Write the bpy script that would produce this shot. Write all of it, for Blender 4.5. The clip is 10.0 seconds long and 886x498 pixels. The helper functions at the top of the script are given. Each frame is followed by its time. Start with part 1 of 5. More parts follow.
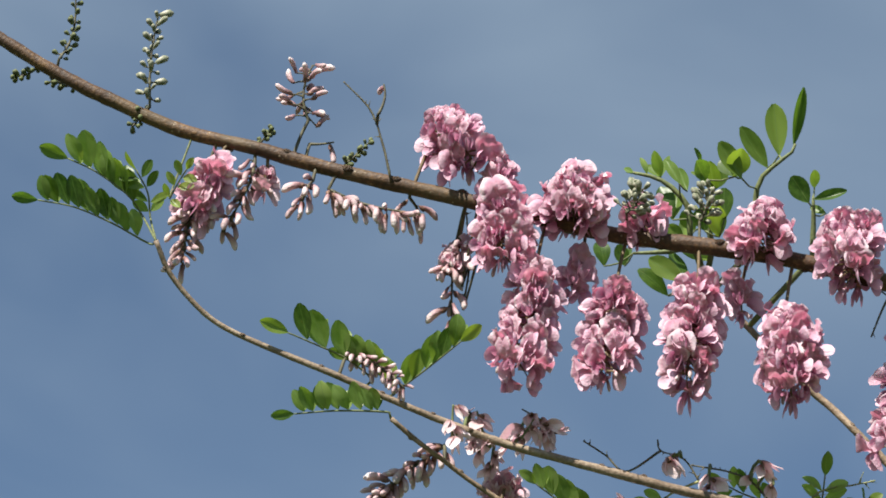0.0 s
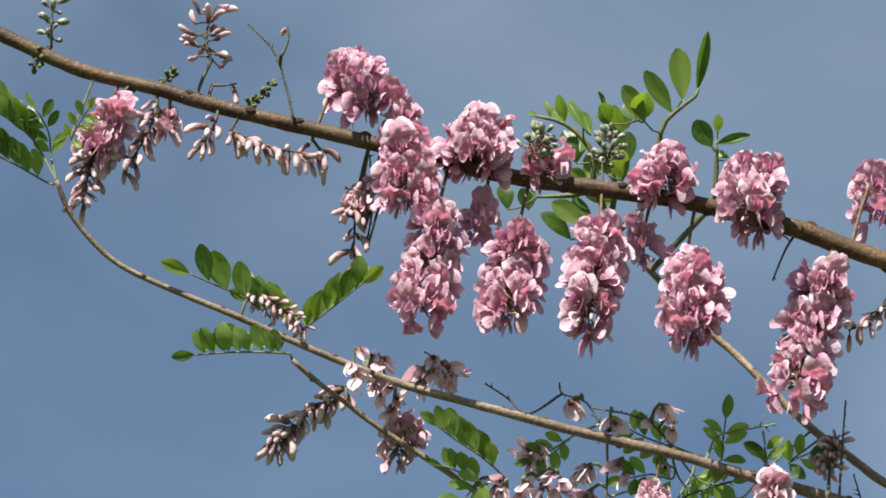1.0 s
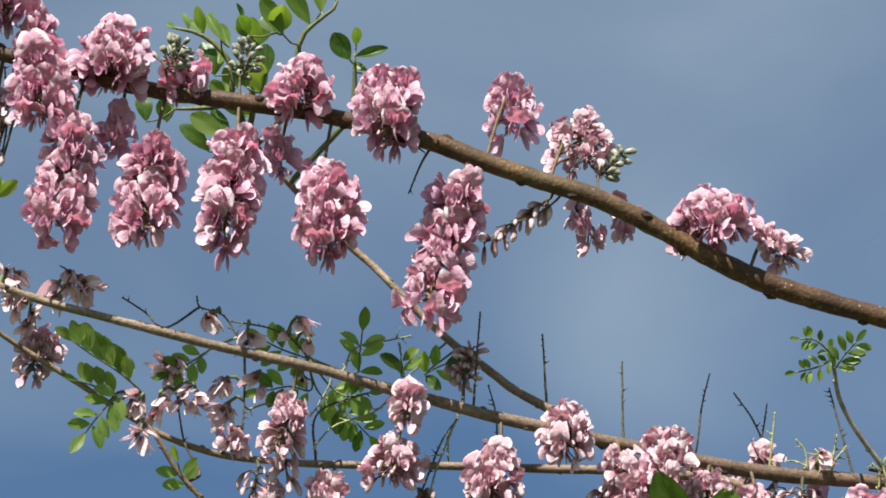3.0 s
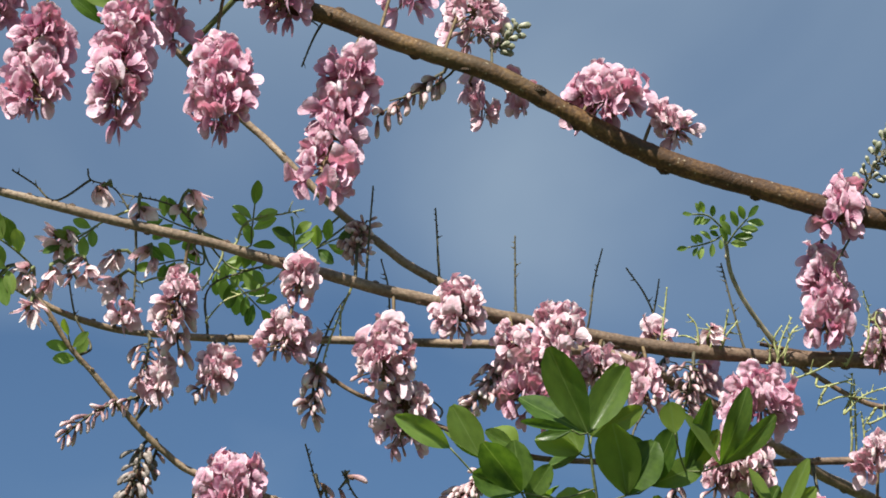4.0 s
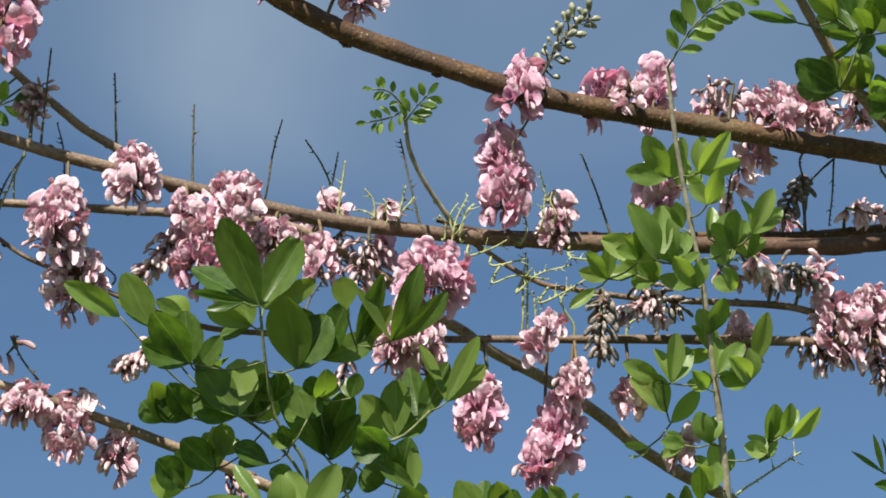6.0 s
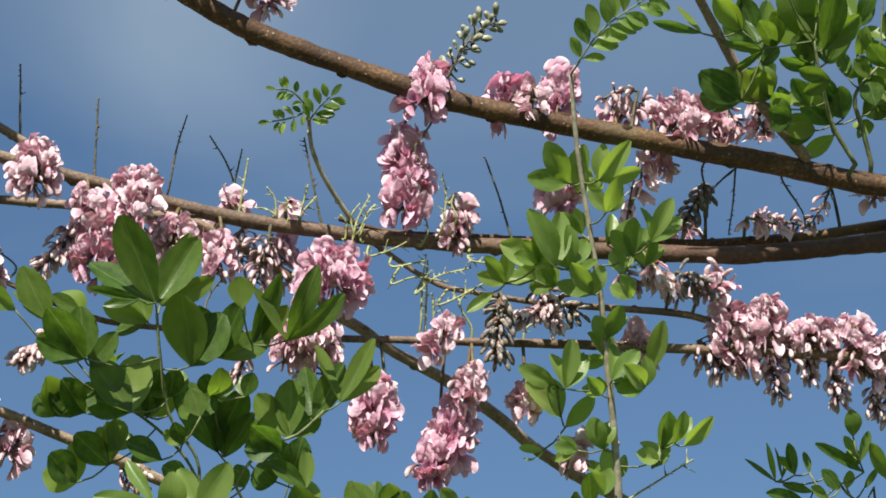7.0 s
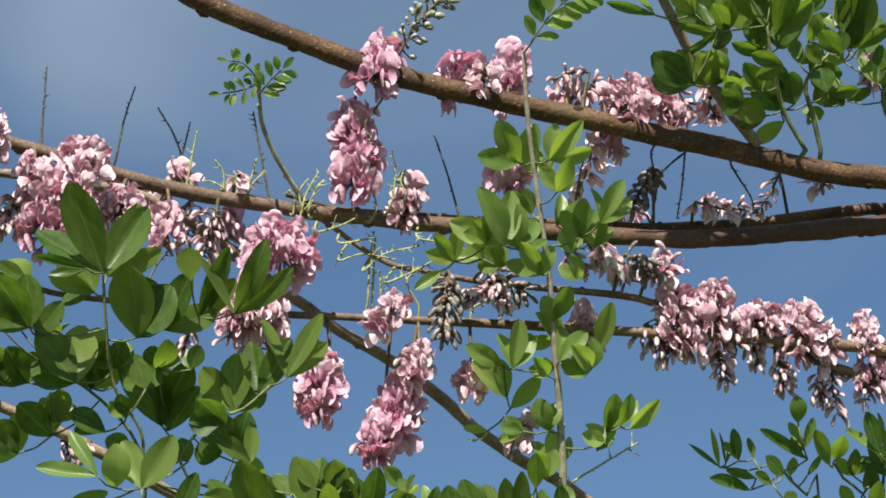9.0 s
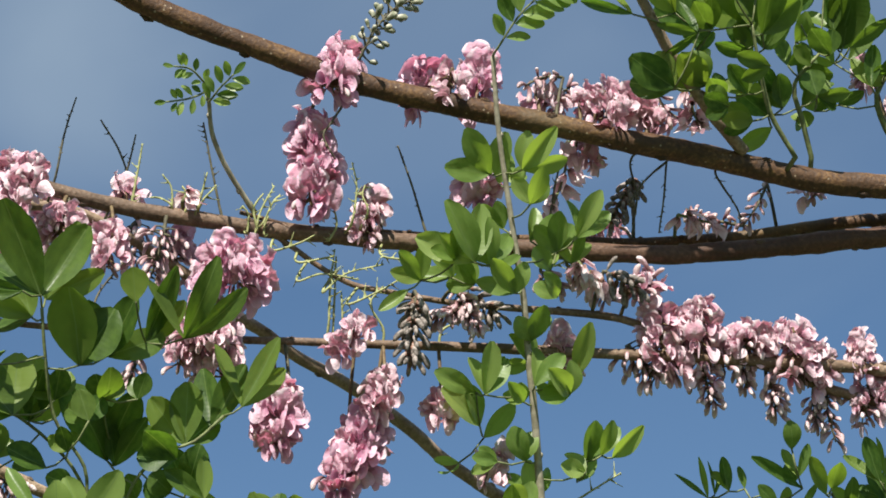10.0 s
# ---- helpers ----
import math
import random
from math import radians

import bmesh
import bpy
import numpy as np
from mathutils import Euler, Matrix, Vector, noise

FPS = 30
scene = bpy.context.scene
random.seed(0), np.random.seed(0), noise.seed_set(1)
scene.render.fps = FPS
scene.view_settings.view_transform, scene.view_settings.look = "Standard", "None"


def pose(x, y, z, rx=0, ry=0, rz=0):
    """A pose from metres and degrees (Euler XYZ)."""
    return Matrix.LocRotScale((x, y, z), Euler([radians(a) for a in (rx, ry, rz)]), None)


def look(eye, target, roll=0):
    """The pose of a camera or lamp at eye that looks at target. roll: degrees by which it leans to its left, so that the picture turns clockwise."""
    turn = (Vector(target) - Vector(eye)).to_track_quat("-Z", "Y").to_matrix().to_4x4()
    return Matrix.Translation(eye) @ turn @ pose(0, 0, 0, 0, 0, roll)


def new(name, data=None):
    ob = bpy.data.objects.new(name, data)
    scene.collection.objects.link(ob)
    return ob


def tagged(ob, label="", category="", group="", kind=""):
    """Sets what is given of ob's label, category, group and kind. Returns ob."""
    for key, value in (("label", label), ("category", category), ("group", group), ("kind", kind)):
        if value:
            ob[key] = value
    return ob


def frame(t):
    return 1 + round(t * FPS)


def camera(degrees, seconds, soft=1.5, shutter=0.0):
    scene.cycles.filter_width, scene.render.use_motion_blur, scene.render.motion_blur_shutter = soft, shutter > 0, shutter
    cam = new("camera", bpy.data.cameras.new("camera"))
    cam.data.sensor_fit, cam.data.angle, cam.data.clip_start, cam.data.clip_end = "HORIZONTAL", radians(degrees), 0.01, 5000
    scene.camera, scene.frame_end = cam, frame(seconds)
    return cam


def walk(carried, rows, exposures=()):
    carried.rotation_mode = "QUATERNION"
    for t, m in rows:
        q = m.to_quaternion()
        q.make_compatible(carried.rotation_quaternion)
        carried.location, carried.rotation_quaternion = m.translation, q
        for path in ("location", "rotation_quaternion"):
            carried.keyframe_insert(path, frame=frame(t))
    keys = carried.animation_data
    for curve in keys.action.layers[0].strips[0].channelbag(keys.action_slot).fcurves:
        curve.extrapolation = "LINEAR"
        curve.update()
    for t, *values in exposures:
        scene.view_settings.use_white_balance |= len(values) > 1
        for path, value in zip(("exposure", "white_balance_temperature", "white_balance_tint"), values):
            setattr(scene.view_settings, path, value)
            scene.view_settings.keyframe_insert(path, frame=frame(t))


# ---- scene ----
cam = camera(18.0, 10.0, soft=1.75)
# seconds, eye x y z, pitch, yaw, roll
PATH = (
    (0, -0.0318, -0.0134, 1.5501, 33.178, 9.889, 5.053),
    (0.5, -0.0289, -0.0106, 1.5467, 32.230, 10.034, 4.882),
    (1, -0.0235, -0.0025, 1.5422, 32.545, 7.794, 4.200),
    (1.2, -0.0225, -0.0008, 1.5506, 32.630, 6.458, 3.402),
    (1.5, -0.0221, -0.0068, 1.5509, 32.373, 5.151, 2.669),
    (2, -0.0148, -0.0091, 1.5528, 30.708, 3.972, 2.145),
    (2.2, -0.0100, -0.0063, 1.5525, 30.260, 2.894, 1.788),
    (2.5, 0.0005, -0.0075, 1.5524, 30.600, 1.799, 1.327),
    (2.7, 0.0010, -0.0097, 1.5521, 31.020, 1.063, 0.829),
    (3.8, 0.0043, -0.0080, 1.5556, 28.193, -1.921, -1.139),
    (4, 0.0039, -0.0048, 1.5550, 28.006, -2.440, -0.972),
    (4.2, 0.0011, -0.0030, 1.5564, 27.608, -4.184, -1.166),
    (4.5, 0.0023, -0.0034, 1.5623, 26.787, -5.304, -1.689),
    (5, 0.0171, -0.0056, 1.5552, 26.080, -5.710, -1.554),
    (5.5, 0.0240, -0.0074, 1.5574, 25.617, -7.804, -2.032),
    (5.7, 0.0200, -0.0040, 1.5592, 25.297, -8.456, -2.237),
    (6.8, 0.0235, -0.0137, 1.5838, 24.261, -10.271, -1.178),
    (7, 0.0469, -0.0264, 1.5824, 24.152, -10.299, -0.999),
    (7.2, 0.0319, -0.0124, 1.5719, 24.432, -11.805, -1.179),
    (7.5, 0.0378, -0.0110, 1.5594, 24.695, -12.422, -1.201),
    (8, 0.0340, 0.0012, 1.5512, 24.744, -13.363, -1.375),
    (8.5, 0.0313, 0.0099, 1.5480, 24.991, -13.685, -1.620),
    (8.8, 0.0268, 0.0012, 1.5619, 24.482, -12.722, -1.112),
    (9, 0.0268, -0.0040, 1.5703, 24.289, -12.320, -0.708),
    (9.5, 0.0321, -0.0022, 1.5679, 24.821, -11.995, -0.672),
    (9.8, 0.0324, -0.0018, 1.5658, 24.810, -12.650, -1.428),
    (10, 0.0536, 0.1091, 1.6039, 25.254, -13.024, -1.757),
)
walk(cam, [(t, pose(x, y, z, 90 + pitch, 0, yaw) @ pose(0, 0, 0, 0, 0, roll)) for t, x, y, z, pitch, yaw, roll in PATH])

# ---- light ----
SUN = Vector((-0.38, -0.92, 1.0)).normalized()
world = bpy.data.worlds.new("sky")
world.use_nodes = True
scene.world = world
wn, wl = world.node_tree.nodes, world.node_tree.links
wn.clear()
w_out, w_bg = wn.new("ShaderNodeOutputWorld"), wn.new("ShaderNodeBackground")
w_sky = wn.new("ShaderNodeTexSky")
w_sky.sky_type, w_sky.sun_disc = "NISHITA", False
w_sky.sun_elevation, w_sky.sun_rotation = math.asin(SUN.z), math.atan2(SUN.x, SUN.y)
w_sky.air_density, w_sky.dust_density, w_sky.ozone_density = 1.0, 0.3, 0.8
w_co, w_map, w_noise, w_ramp, w_mix = (wn.new("ShaderNode" + s) for s in ("TexCoord", "Mapping", "TexNoise", "ValToRGB", "MixRGB"))
w_map.inputs["Scale"].default_value = (2.2, 2.2, 4.5)
w_map.inputs["Location"].default_value = (0.35, 0.2, 0.1)
w_noise.inputs["Scale"].default_value, w_noise.inputs["Detail"].default_value = 1.7, 4
w_noise.inputs["Roughness"].default_value, w_noise.inputs["Distortion"].default_value = 0.45, 0.6
w_ramp.color_ramp.elements[0].position, w_ramp.color_ramp.elements[1].position = 0.60, 1.0
w_ramp.color_ramp.elements[0].color, w_ramp.color_ramp.elements[1].color = (0, 0, 0, 1), (0.75, 0.75, 0.75, 1)
w_mix.inputs["Color2"].default_value = (4.3, 5.5, 6.7, 1)
wl.new(w_co.outputs["Generated"], w_map.inputs["Vector"])
wl.new(w_map.outputs["Vector"], w_noise.inputs["Vector"])
# thin cloud thickening overhead
w_lean, w_sum = wn.new("ShaderNodeVectorMath"), wn.new("ShaderNodeMath")
w_lean.operation, w_lean.inputs[1].default_value = "DOT_PRODUCT", (-0.06, 0.0, 0.9)
w_sum.operation, w_sum.inputs[1].default_value = "MULTIPLY_ADD", 0.6
wl.new(w_co.outputs["Generated"], w_lean.inputs[0])
wl.new(w_lean.outputs["Value"], w_sum.inputs[2])
wl.new(w_noise.outputs["Fac"], w_sum.inputs[0])
# one brighter drift of cloud
w_far, w_near, w_more = wn.new("ShaderNodeVectorMath"), wn.new("ShaderNodeMapRange"), wn.new("ShaderNodeMath")
w_far.operation, w_far.inputs[1].default_value = "DISTANCE", (0.068, 0.867, 0.490)
wl.new(w_co.outputs["Generated"], w_far.inputs[0])
w_near.interpolation_type = "SMOOTHSTEP"
w_near.inputs["From Min"].default_value, w_near.inputs["From Max"].default_value = 0.075, 0.0
w_near.inputs["To Max"].default_value = 0.34
wl.new(w_far.outputs["Value"], w_near.inputs["Value"])
w_more.operation = "MULTIPLY_ADD"
wl.new(w_near.outputs["Result"], w_more.inputs[0])
wl.new(w_noise.outputs["Fac"], w_more.inputs[1])
wl.new(w_sum.outputs[0], w_more.inputs[2])
wl.new(w_more.outputs[0], w_ramp.inputs["Fac"])
wl.new(w_ramp.outputs["Color"], w_mix.inputs["Fac"])
w_tint = wn.new("ShaderNodeMixRGB")
w_tint.blend_type, w_tint.inputs["Fac"].default_value, w_tint.inputs["Color2"].default_value = "MULTIPLY", 1.0, (0.82, 1.0, 1.12, 1)
wl.new(w_sky.outputs["Color"], w_tint.inputs["Color1"])
wl.new(w_tint.outputs["Color"], w_mix.inputs["Color1"])
wl.new(w_mix.outputs["Color"], w_bg.inputs["Color"])
wl.new(w_bg.outputs["Background"], w_out.inputs["Surface"])
w_bg.inputs["Strength"].default_value = 0.0445
sun = new("sun", bpy.data.lights.new("sun", "SUN"))
sun.data.energy, sun.data.angle, sun.data.color = 5.0, radians(0.55), (1.0, 0.95, 0.87)
sun.matrix_world = look(SUN * 20, (0, 0, 0))
scene.view_settings.exposure = 1.0


# ---- materials ----
def material(name, rough=0.6, spec=0.3):
    m = bpy.data.materials.new(name)
    m.use_nodes = True
    b = m.node_tree.nodes["Principled BSDF"]
    b.inputs["Roughness"].default_value = rough
    b.inputs["Specular IOR Level"].default_value = spec
    return m, m.node_tree.nodes, m.node_tree.links, b


def ramp(nodes, stops):
    r = nodes.new("ShaderNodeValToRGB")
    e = r.color_ramp.elements
    while len(e) < len(stops):
        e.new(0.5)
    for el, (at, col) in zip(e, stops):
        el.position, el.color = at, (*col, 1)
    return r


def translucent(m, nodes, links, b, colour, share):
    """Light coming through a thin sheet, mixed with its surface."""
    tr, mix, out = nodes.new("ShaderNodeBsdfTranslucent"), nodes.new("ShaderNodeMixShader"), nodes["Material Output"]
    mix.inputs["Fac"].default_value = share
    links.new(colour, tr.inputs["Color"])
    links.new(b.outputs["BSDF"], mix.inputs[1])
    links.new(tr.outputs["BSDF"], mix.inputs[2])
    links.new(mix.outputs["Shader"], out.inputs["Surface"])


def petal_material(name, stops, axis, length, pale, share=0.42, vary=0.65, through_tint=(1.0, 0.62, 0.74)):
    """Petal: colour from the claw to the rim, fine crumples, each flower a little paler or pinker."""
    m, n, l, b = material(name, 0.55, 0.25)
    co, sep, scale, info = n.new("ShaderNodeTexCoord"), n.new("ShaderNodeSeparateXYZ"), n.new("ShaderNodeMath"), n.new("ShaderNodeObjectInfo")
    l.new(co.outputs["Object"], sep.inputs[0])
    scale.operation, scale.inputs[1].default_value = "DIVIDE", length
    if axis == "rim":
        flat, away = n.new("ShaderNodeCombineXYZ"), n.new("ShaderNodeVectorMath")
        away.operation, away.inputs[1].default_value = "DISTANCE", (0, 0, 8.5)
        l.new(sep.outputs[0], flat.inputs[0])
        l.new(sep.outputs[2], flat.inputs[2])
        l.new(flat.outputs[0], away.inputs[0])
        l.new(away.outputs["Value"], scale.inputs[0])
    else:
        l.new(sep.outputs[axis], scale.inputs[0])
    noise_tex = n.new("ShaderNodeTexNoise")
    noise_tex.inputs["Scale"].default_value, noise_tex.inputs["Detail"].default_value = 0.22, 3
    l.new(co.outputs["Object"], noise_tex.inputs["Vector"])
    add = n.new("ShaderNodeMath")
    add.operation = "MULTIPLY_ADD"
    add.inputs[1].default_value = 0.3
    l.new(noise_tex.outputs["Fac"], add.inputs[0])
    l.new(scale.outputs[0], add.inputs[2])
    shift = n.new("ShaderNodeMath")
    shift.operation, shift.inputs[1].default_value = "SUBTRACT", 0.15
    l.new(add.outputs[0], shift.inputs[0])
    r = ramp(n, stops)
    l.new(shift.outputs[0], r.inputs["Fac"])
    mix, curve = n.new("ShaderNodeMixRGB"), n.new("ShaderNodeMath")
    curve.operation, curve.inputs[1].default_value = "POWER", 1.6
    l.new(info.outputs["Random"], curve.inputs[0])
    fade = n.new("ShaderNodeMath")
    fade.operation, fade.inputs[1].default_value = "MULTIPLY", vary
    l.new(curve.outputs[0], fade.inputs[0])
    l.new(fade.outputs[0], mix.inputs["Fac"])
    l.new(r.outputs["Color"], mix.inputs["Color1"])
    mix.inputs["Color2"].default_value = (*pale, 1)
    vein, bump = n.new("ShaderNodeTexNoise"), n.new("ShaderNodeBump")
    vein.inputs["Scale"].default_value, vein.inputs["Detail"].default_value, vein.inputs["Distortion"].default_value = 0.36, 3, 0.8
    l.new(co.outputs["Object"], vein.inputs["Vector"])
    bump.inputs["Strength"].default_value, bump.inputs["Distance"].default_value = 0.6, 0.0016
    l.new(vein.outputs["Fac"], bump.inputs["Height"])
    l.new(bump.outputs["Normal"], b.inputs["Normal"])
    l.new(mix.outputs["Color"], b.inputs["Base Color"])
    rose = n.new("ShaderNodeMixRGB")
    rose.blend_type, rose.inputs["Fac"].default_value, rose.inputs["Color2"].default_value = "MULTIPLY", 1.0, (*through_tint, 1)
    l.new(mix.outputs["Color"], rose.inputs["Color1"])
    translucent(m, n, l, b, rose.outputs["Color"], share)
    return m


# last stop: pale petal rim, whitened further as a painted sun highlight
PETAL = petal_material("rose_petal", ((0.0, (0.70, 0.51, 0.585)), (0.30, (0.64, 0.40, 0.49)), (0.62, (0.55, 0.27, 0.37)), (0.76, (0.63, 0.39, 0.48)), (0.87, (0.79, 0.69, 0.735))), "rim", 9.8, (0.72, 0.55, 0.61), 0.40, 0.6, (1.0, 0.50, 0.63))
PETAL_PALE = petal_material("pink_petal", ((0.0, (0.64, 0.515, 0.545)), (0.30, (0.585, 0.37, 0.43)), (0.62, (0.51, 0.25, 0.32)), (0.76, (0.575, 0.37, 0.42)), (0.87, (0.69, 0.61, 0.62))), "rim", 9.8, (0.72, 0.63, 0.65), 0.32, 0.65, (1.0, 0.58, 0.70))
WING = petal_material("rose_wing_petal", ((0.0, (0.24, 0.07, 0.13)), (0.4, (0.44, 0.18, 0.29)), (1.0, (0.74, 0.50, 0.60))), 1, 15.0, (0.82, 0.67, 0.74), 0.28, 0.55, (1.0, 0.58, 0.76))
WING_PALE = petal_material("pink_wing_petal", ((0.0, (0.30, 0.11, 0.16)), (0.4, (0.54, 0.28, 0.36)), (1.0, (0.80, 0.62, 0.68))), 1, 15.0, (0.85, 0.75, 0.77), 0.26)
BUD = petal_material("bud_petal", ((0.0, (0.13, 0.065, 0.06)), (0.25, (0.31, 0.16, 0.17)), (0.5, (0.57, 0.38, 0.40)), (0.78, (0.76, 0.62, 0.62)), (1.0, (0.82, 0.74, 0.72))), 1, 13.0, (0.40, 0.25, 0.26), 0.26)
FADED = petal_material("faded_petal", ((0.0, (0.26, 0.12, 0.12)), (0.25, (0.68, 0.50, 0.52)), (0.5, (0.88, 0.80, 0.80)), (1.0, (0.90, 0.86, 0.85))), 1, 14.0, (0.66, 0.48, 0.48), 0.36)


def leaf_material(name, low, high, young):
    m, n, l, b = material(name, 0.38, 0.32)
    co, info, sep = n.new("ShaderNodeTexCoord"), n.new("ShaderNodeObjectInfo"), n.new("ShaderNodeSeparateXYZ")
    noise_tex = n.new("ShaderNodeTexNoise")
    noise_tex.inputs["Scale"].default_value, noise_tex.inputs["Detail"].default_value = 5.0, 4
    l.new(co.outputs["Object"], noise_tex.inputs["Vector"])
    r = ramp(n, ((0.3, low), (0.75, high)))
    l.new(noise_tex.outputs["Fac"], r.inputs["Fac"])
    mix, curve = n.new("ShaderNodeMixRGB"), n.new("ShaderNodeMath")
    curve.operation, curve.inputs[1].default_value = "POWER", 2.2
    l.new(info.outputs["Random"], curve.inputs[0])
    l.new(curve.outputs[0], mix.inputs["Fac"])
    l.new(r.outputs["Color"], mix.inputs["Color1"])
    mix.inputs["Color2"].default_value = (*young, 1)
    # midrib, paler than the blade
    l.new(co.outputs["Object"], sep.inputs[0])
    mid, less, rib = n.new("ShaderNodeMath"), n.new("ShaderNodeMath"), n.new("ShaderNodeMixRGB")
    mid.operation = "ABSOLUTE"
    l.new(sep.outputs[0], mid.inputs[0])
    less.operation, less.inputs[1].default_value = "LESS_THAN", 0.016
    l.new(mid.outputs[0], less.inputs[0])
    half = n.new("ShaderNodeMath")
    half.operation, half.inputs[1].default_value = "MULTIPLY", 0.6
    l.new(less.outputs[0], half.inputs[0])
    l.new(half.outputs[0], rib.inputs["Fac"])
    l.new(mix.outputs["Color"], rib.inputs["Color1"])
    rib.inputs["Color2"].default_value = (0.14, 0.20, 0.07, 1)
    wave, bump = n.new("ShaderNodeTexWave"), n.new("ShaderNodeBump")
    wave.bands_direction = "Y"
    wave.inputs["Scale"].default_value, wave.inputs["Distortion"].default_value = 4.0, 1.5
    l.new(co.outputs["Object"], wave.inputs["Vector"])
    bump.inputs["Strength"].default_value, bump.inputs["Distance"].default_value = 0.05, 0.0004
    l.new(wave.outputs["Fac"], bump.inputs["Height"])
    l.new(bump.outputs["Normal"], b.inputs["Normal"])
    l.new(rib.outputs["Color"], b.inputs["Base Color"])
    glow = n.new("ShaderNodeMixRGB")
    glow.blend_type, glow.inputs["Fac"].default_value = "MULTIPLY", 1.0
    glow.inputs["Color2"].default_value = (2.3, 2.4, 0.9, 1)
    l.new(rib.outputs["Color"], glow.inputs["Color1"])
    translucent(m, n, l, b, glow.outputs["Color"], 0.42)
    return m


LEAF = leaf_material("green_leaf", (0.030, 0.066, 0.013), (0.078, 0.138, 0.026), (0.16, 0.22, 0.045))
LEAF_YOUNG = leaf_material("young_leaf", (0.10, 0.165, 0.035), (0.145, 0.215, 0.055), (0.22, 0.29, 0.085))


def bark_material(name, dark, mid, light, moss=0.25, old=None):
    """Bark; old: the x between which young bark gives way to brown, older bark."""
    m, n, l, b = material(name, 0.62, 0.4)
    co = n.new("ShaderNodeTexCoord")
    big, fine, voro = n.new("ShaderNodeTexNoise"), n.new("ShaderNodeTexNoise"), n.new("ShaderNodeTexVoronoi")
    big.inputs["Scale"].default_value, big.inputs["Detail"].default_value = 38, 5
    fine.inputs["Scale"].default_value, fine.inputs["Detail"].default_value = 420, 6
    voro.inputs["Scale"].default_value = 190
    for t in (big, fine, voro):
        l.new(co.outputs["Object"], t.inputs["Vector"])
    mixf = n.new("ShaderNodeMixRGB")
    mixf.inputs["Fac"].default_value = 0.5
    l.new(big.outputs["Fac"], mixf.inputs["Color1"])
    l.new(fine.outputs["Fac"], mixf.inputs["Color2"])
    r = ramp(n, ((0.32, dark), (0.52, mid), (0.70, light)))
    l.new(mixf.outputs["Color"], r.inputs["Fac"])
    spots = ramp(n, ((0.06, (1, 1, 1)), (0.15, (0, 0, 0))))
    l.new(voro.outputs["Distance"], spots.inputs["Fac"])
    lent = n.new("ShaderNodeMixRGB")
    lent.inputs["Color2"].default_value = (0.46, 0.38, 0.26, 1)
    amount = n.new("ShaderNodeMath")
    amount.operation, amount.inputs[1].default_value = "MULTIPLY", 0.55
    l.new(spots.outputs["Color"], amount.inputs[0])
    l.new(amount.outputs[0], lent.inputs["Fac"])
    l.new(r.outputs["Color"], lent.inputs["Color1"])
    lichen, patch = n.new("ShaderNodeTexNoise"), n.new("ShaderNodeMixRGB")
    lichen.inputs["Scale"].default_value, lichen.inputs["Detail"].default_value = 14, 4
    l.new(co.outputs["Object"], lichen.inputs["Vector"])
    lr = ramp(n, ((0.55, (0, 0, 0)), (0.72, (moss, moss, moss))))
    l.new(lichen.outputs["Fac"], lr.inputs["Fac"])
    l.new(lr.outputs["Color"], patch.inputs["Fac"])
    l.new(lent.outputs["Color"], patch.inputs["Color1"])
    patch.inputs["Color2"].default_value = (0.20, 0.155, 0.07, 1)
    bump = n.new("ShaderNodeBump")
    bump.inputs["Strength"].default_value, bump.inputs["Distance"].default_value = 0.85, 0.0014
    l.new(mixf.outputs["Color"], bump.inputs["Height"])
    l.new(bump.outputs["Normal"], b.inputs["Normal"])
    colour = patch.outputs["Color"]
    if old:
        sep, span, aged, brown = n.new("ShaderNodeSeparateXYZ"), n.new("ShaderNodeMapRange"), n.new("ShaderNodeMixRGB"), n.new("ShaderNodeMixRGB")
        l.new(co.outputs["Object"], sep.inputs[0])
        l.new(sep.outputs[0], span.inputs["Value"])
        span.inputs["From Min"].default_value, span.inputs["From Max"].default_value = old
        brown.blend_type, brown.inputs["Fac"].default_value, brown.inputs["Color2"].default_value = "MULTIPLY", 1.0, (0.31, 0.19, 0.135, 1)
        l.new(colour, brown.inputs["Color1"])
        l.new(span.outputs["Result"], aged.inputs["Fac"])
        l.new(colour, aged.inputs["Color1"])
        l.new(brown.outputs["Color"], aged.inputs["Color2"])
        colour = aged.outputs["Color"]
    l.new(colour, b.inputs["Base Color"])
    return m


BARK = bark_material("brown_bark", (0.022, 0.011, 0.005), (0.070, 0.034, 0.013), (0.19, 0.105, 0.038), 0.35)
BARK_MID = bark_material("grey_brown_bark", (0.055, 0.034, 0.022), (0.15, 0.096, 0.06), (0.28, 0.20, 0.135), 0.15)
BARK_AGED = bark_material("ageing_bark", (0.095, 0.066, 0.043), (0.225, 0.165, 0.112), (0.40, 0.32, 0.23), 0.1, (-1.55, -0.70))
BARK_TAN = bark_material("tan_bark", (0.10, 0.068, 0.042), (0.23, 0.165, 0.108), (0.37, 0.285, 0.20), 0.1)


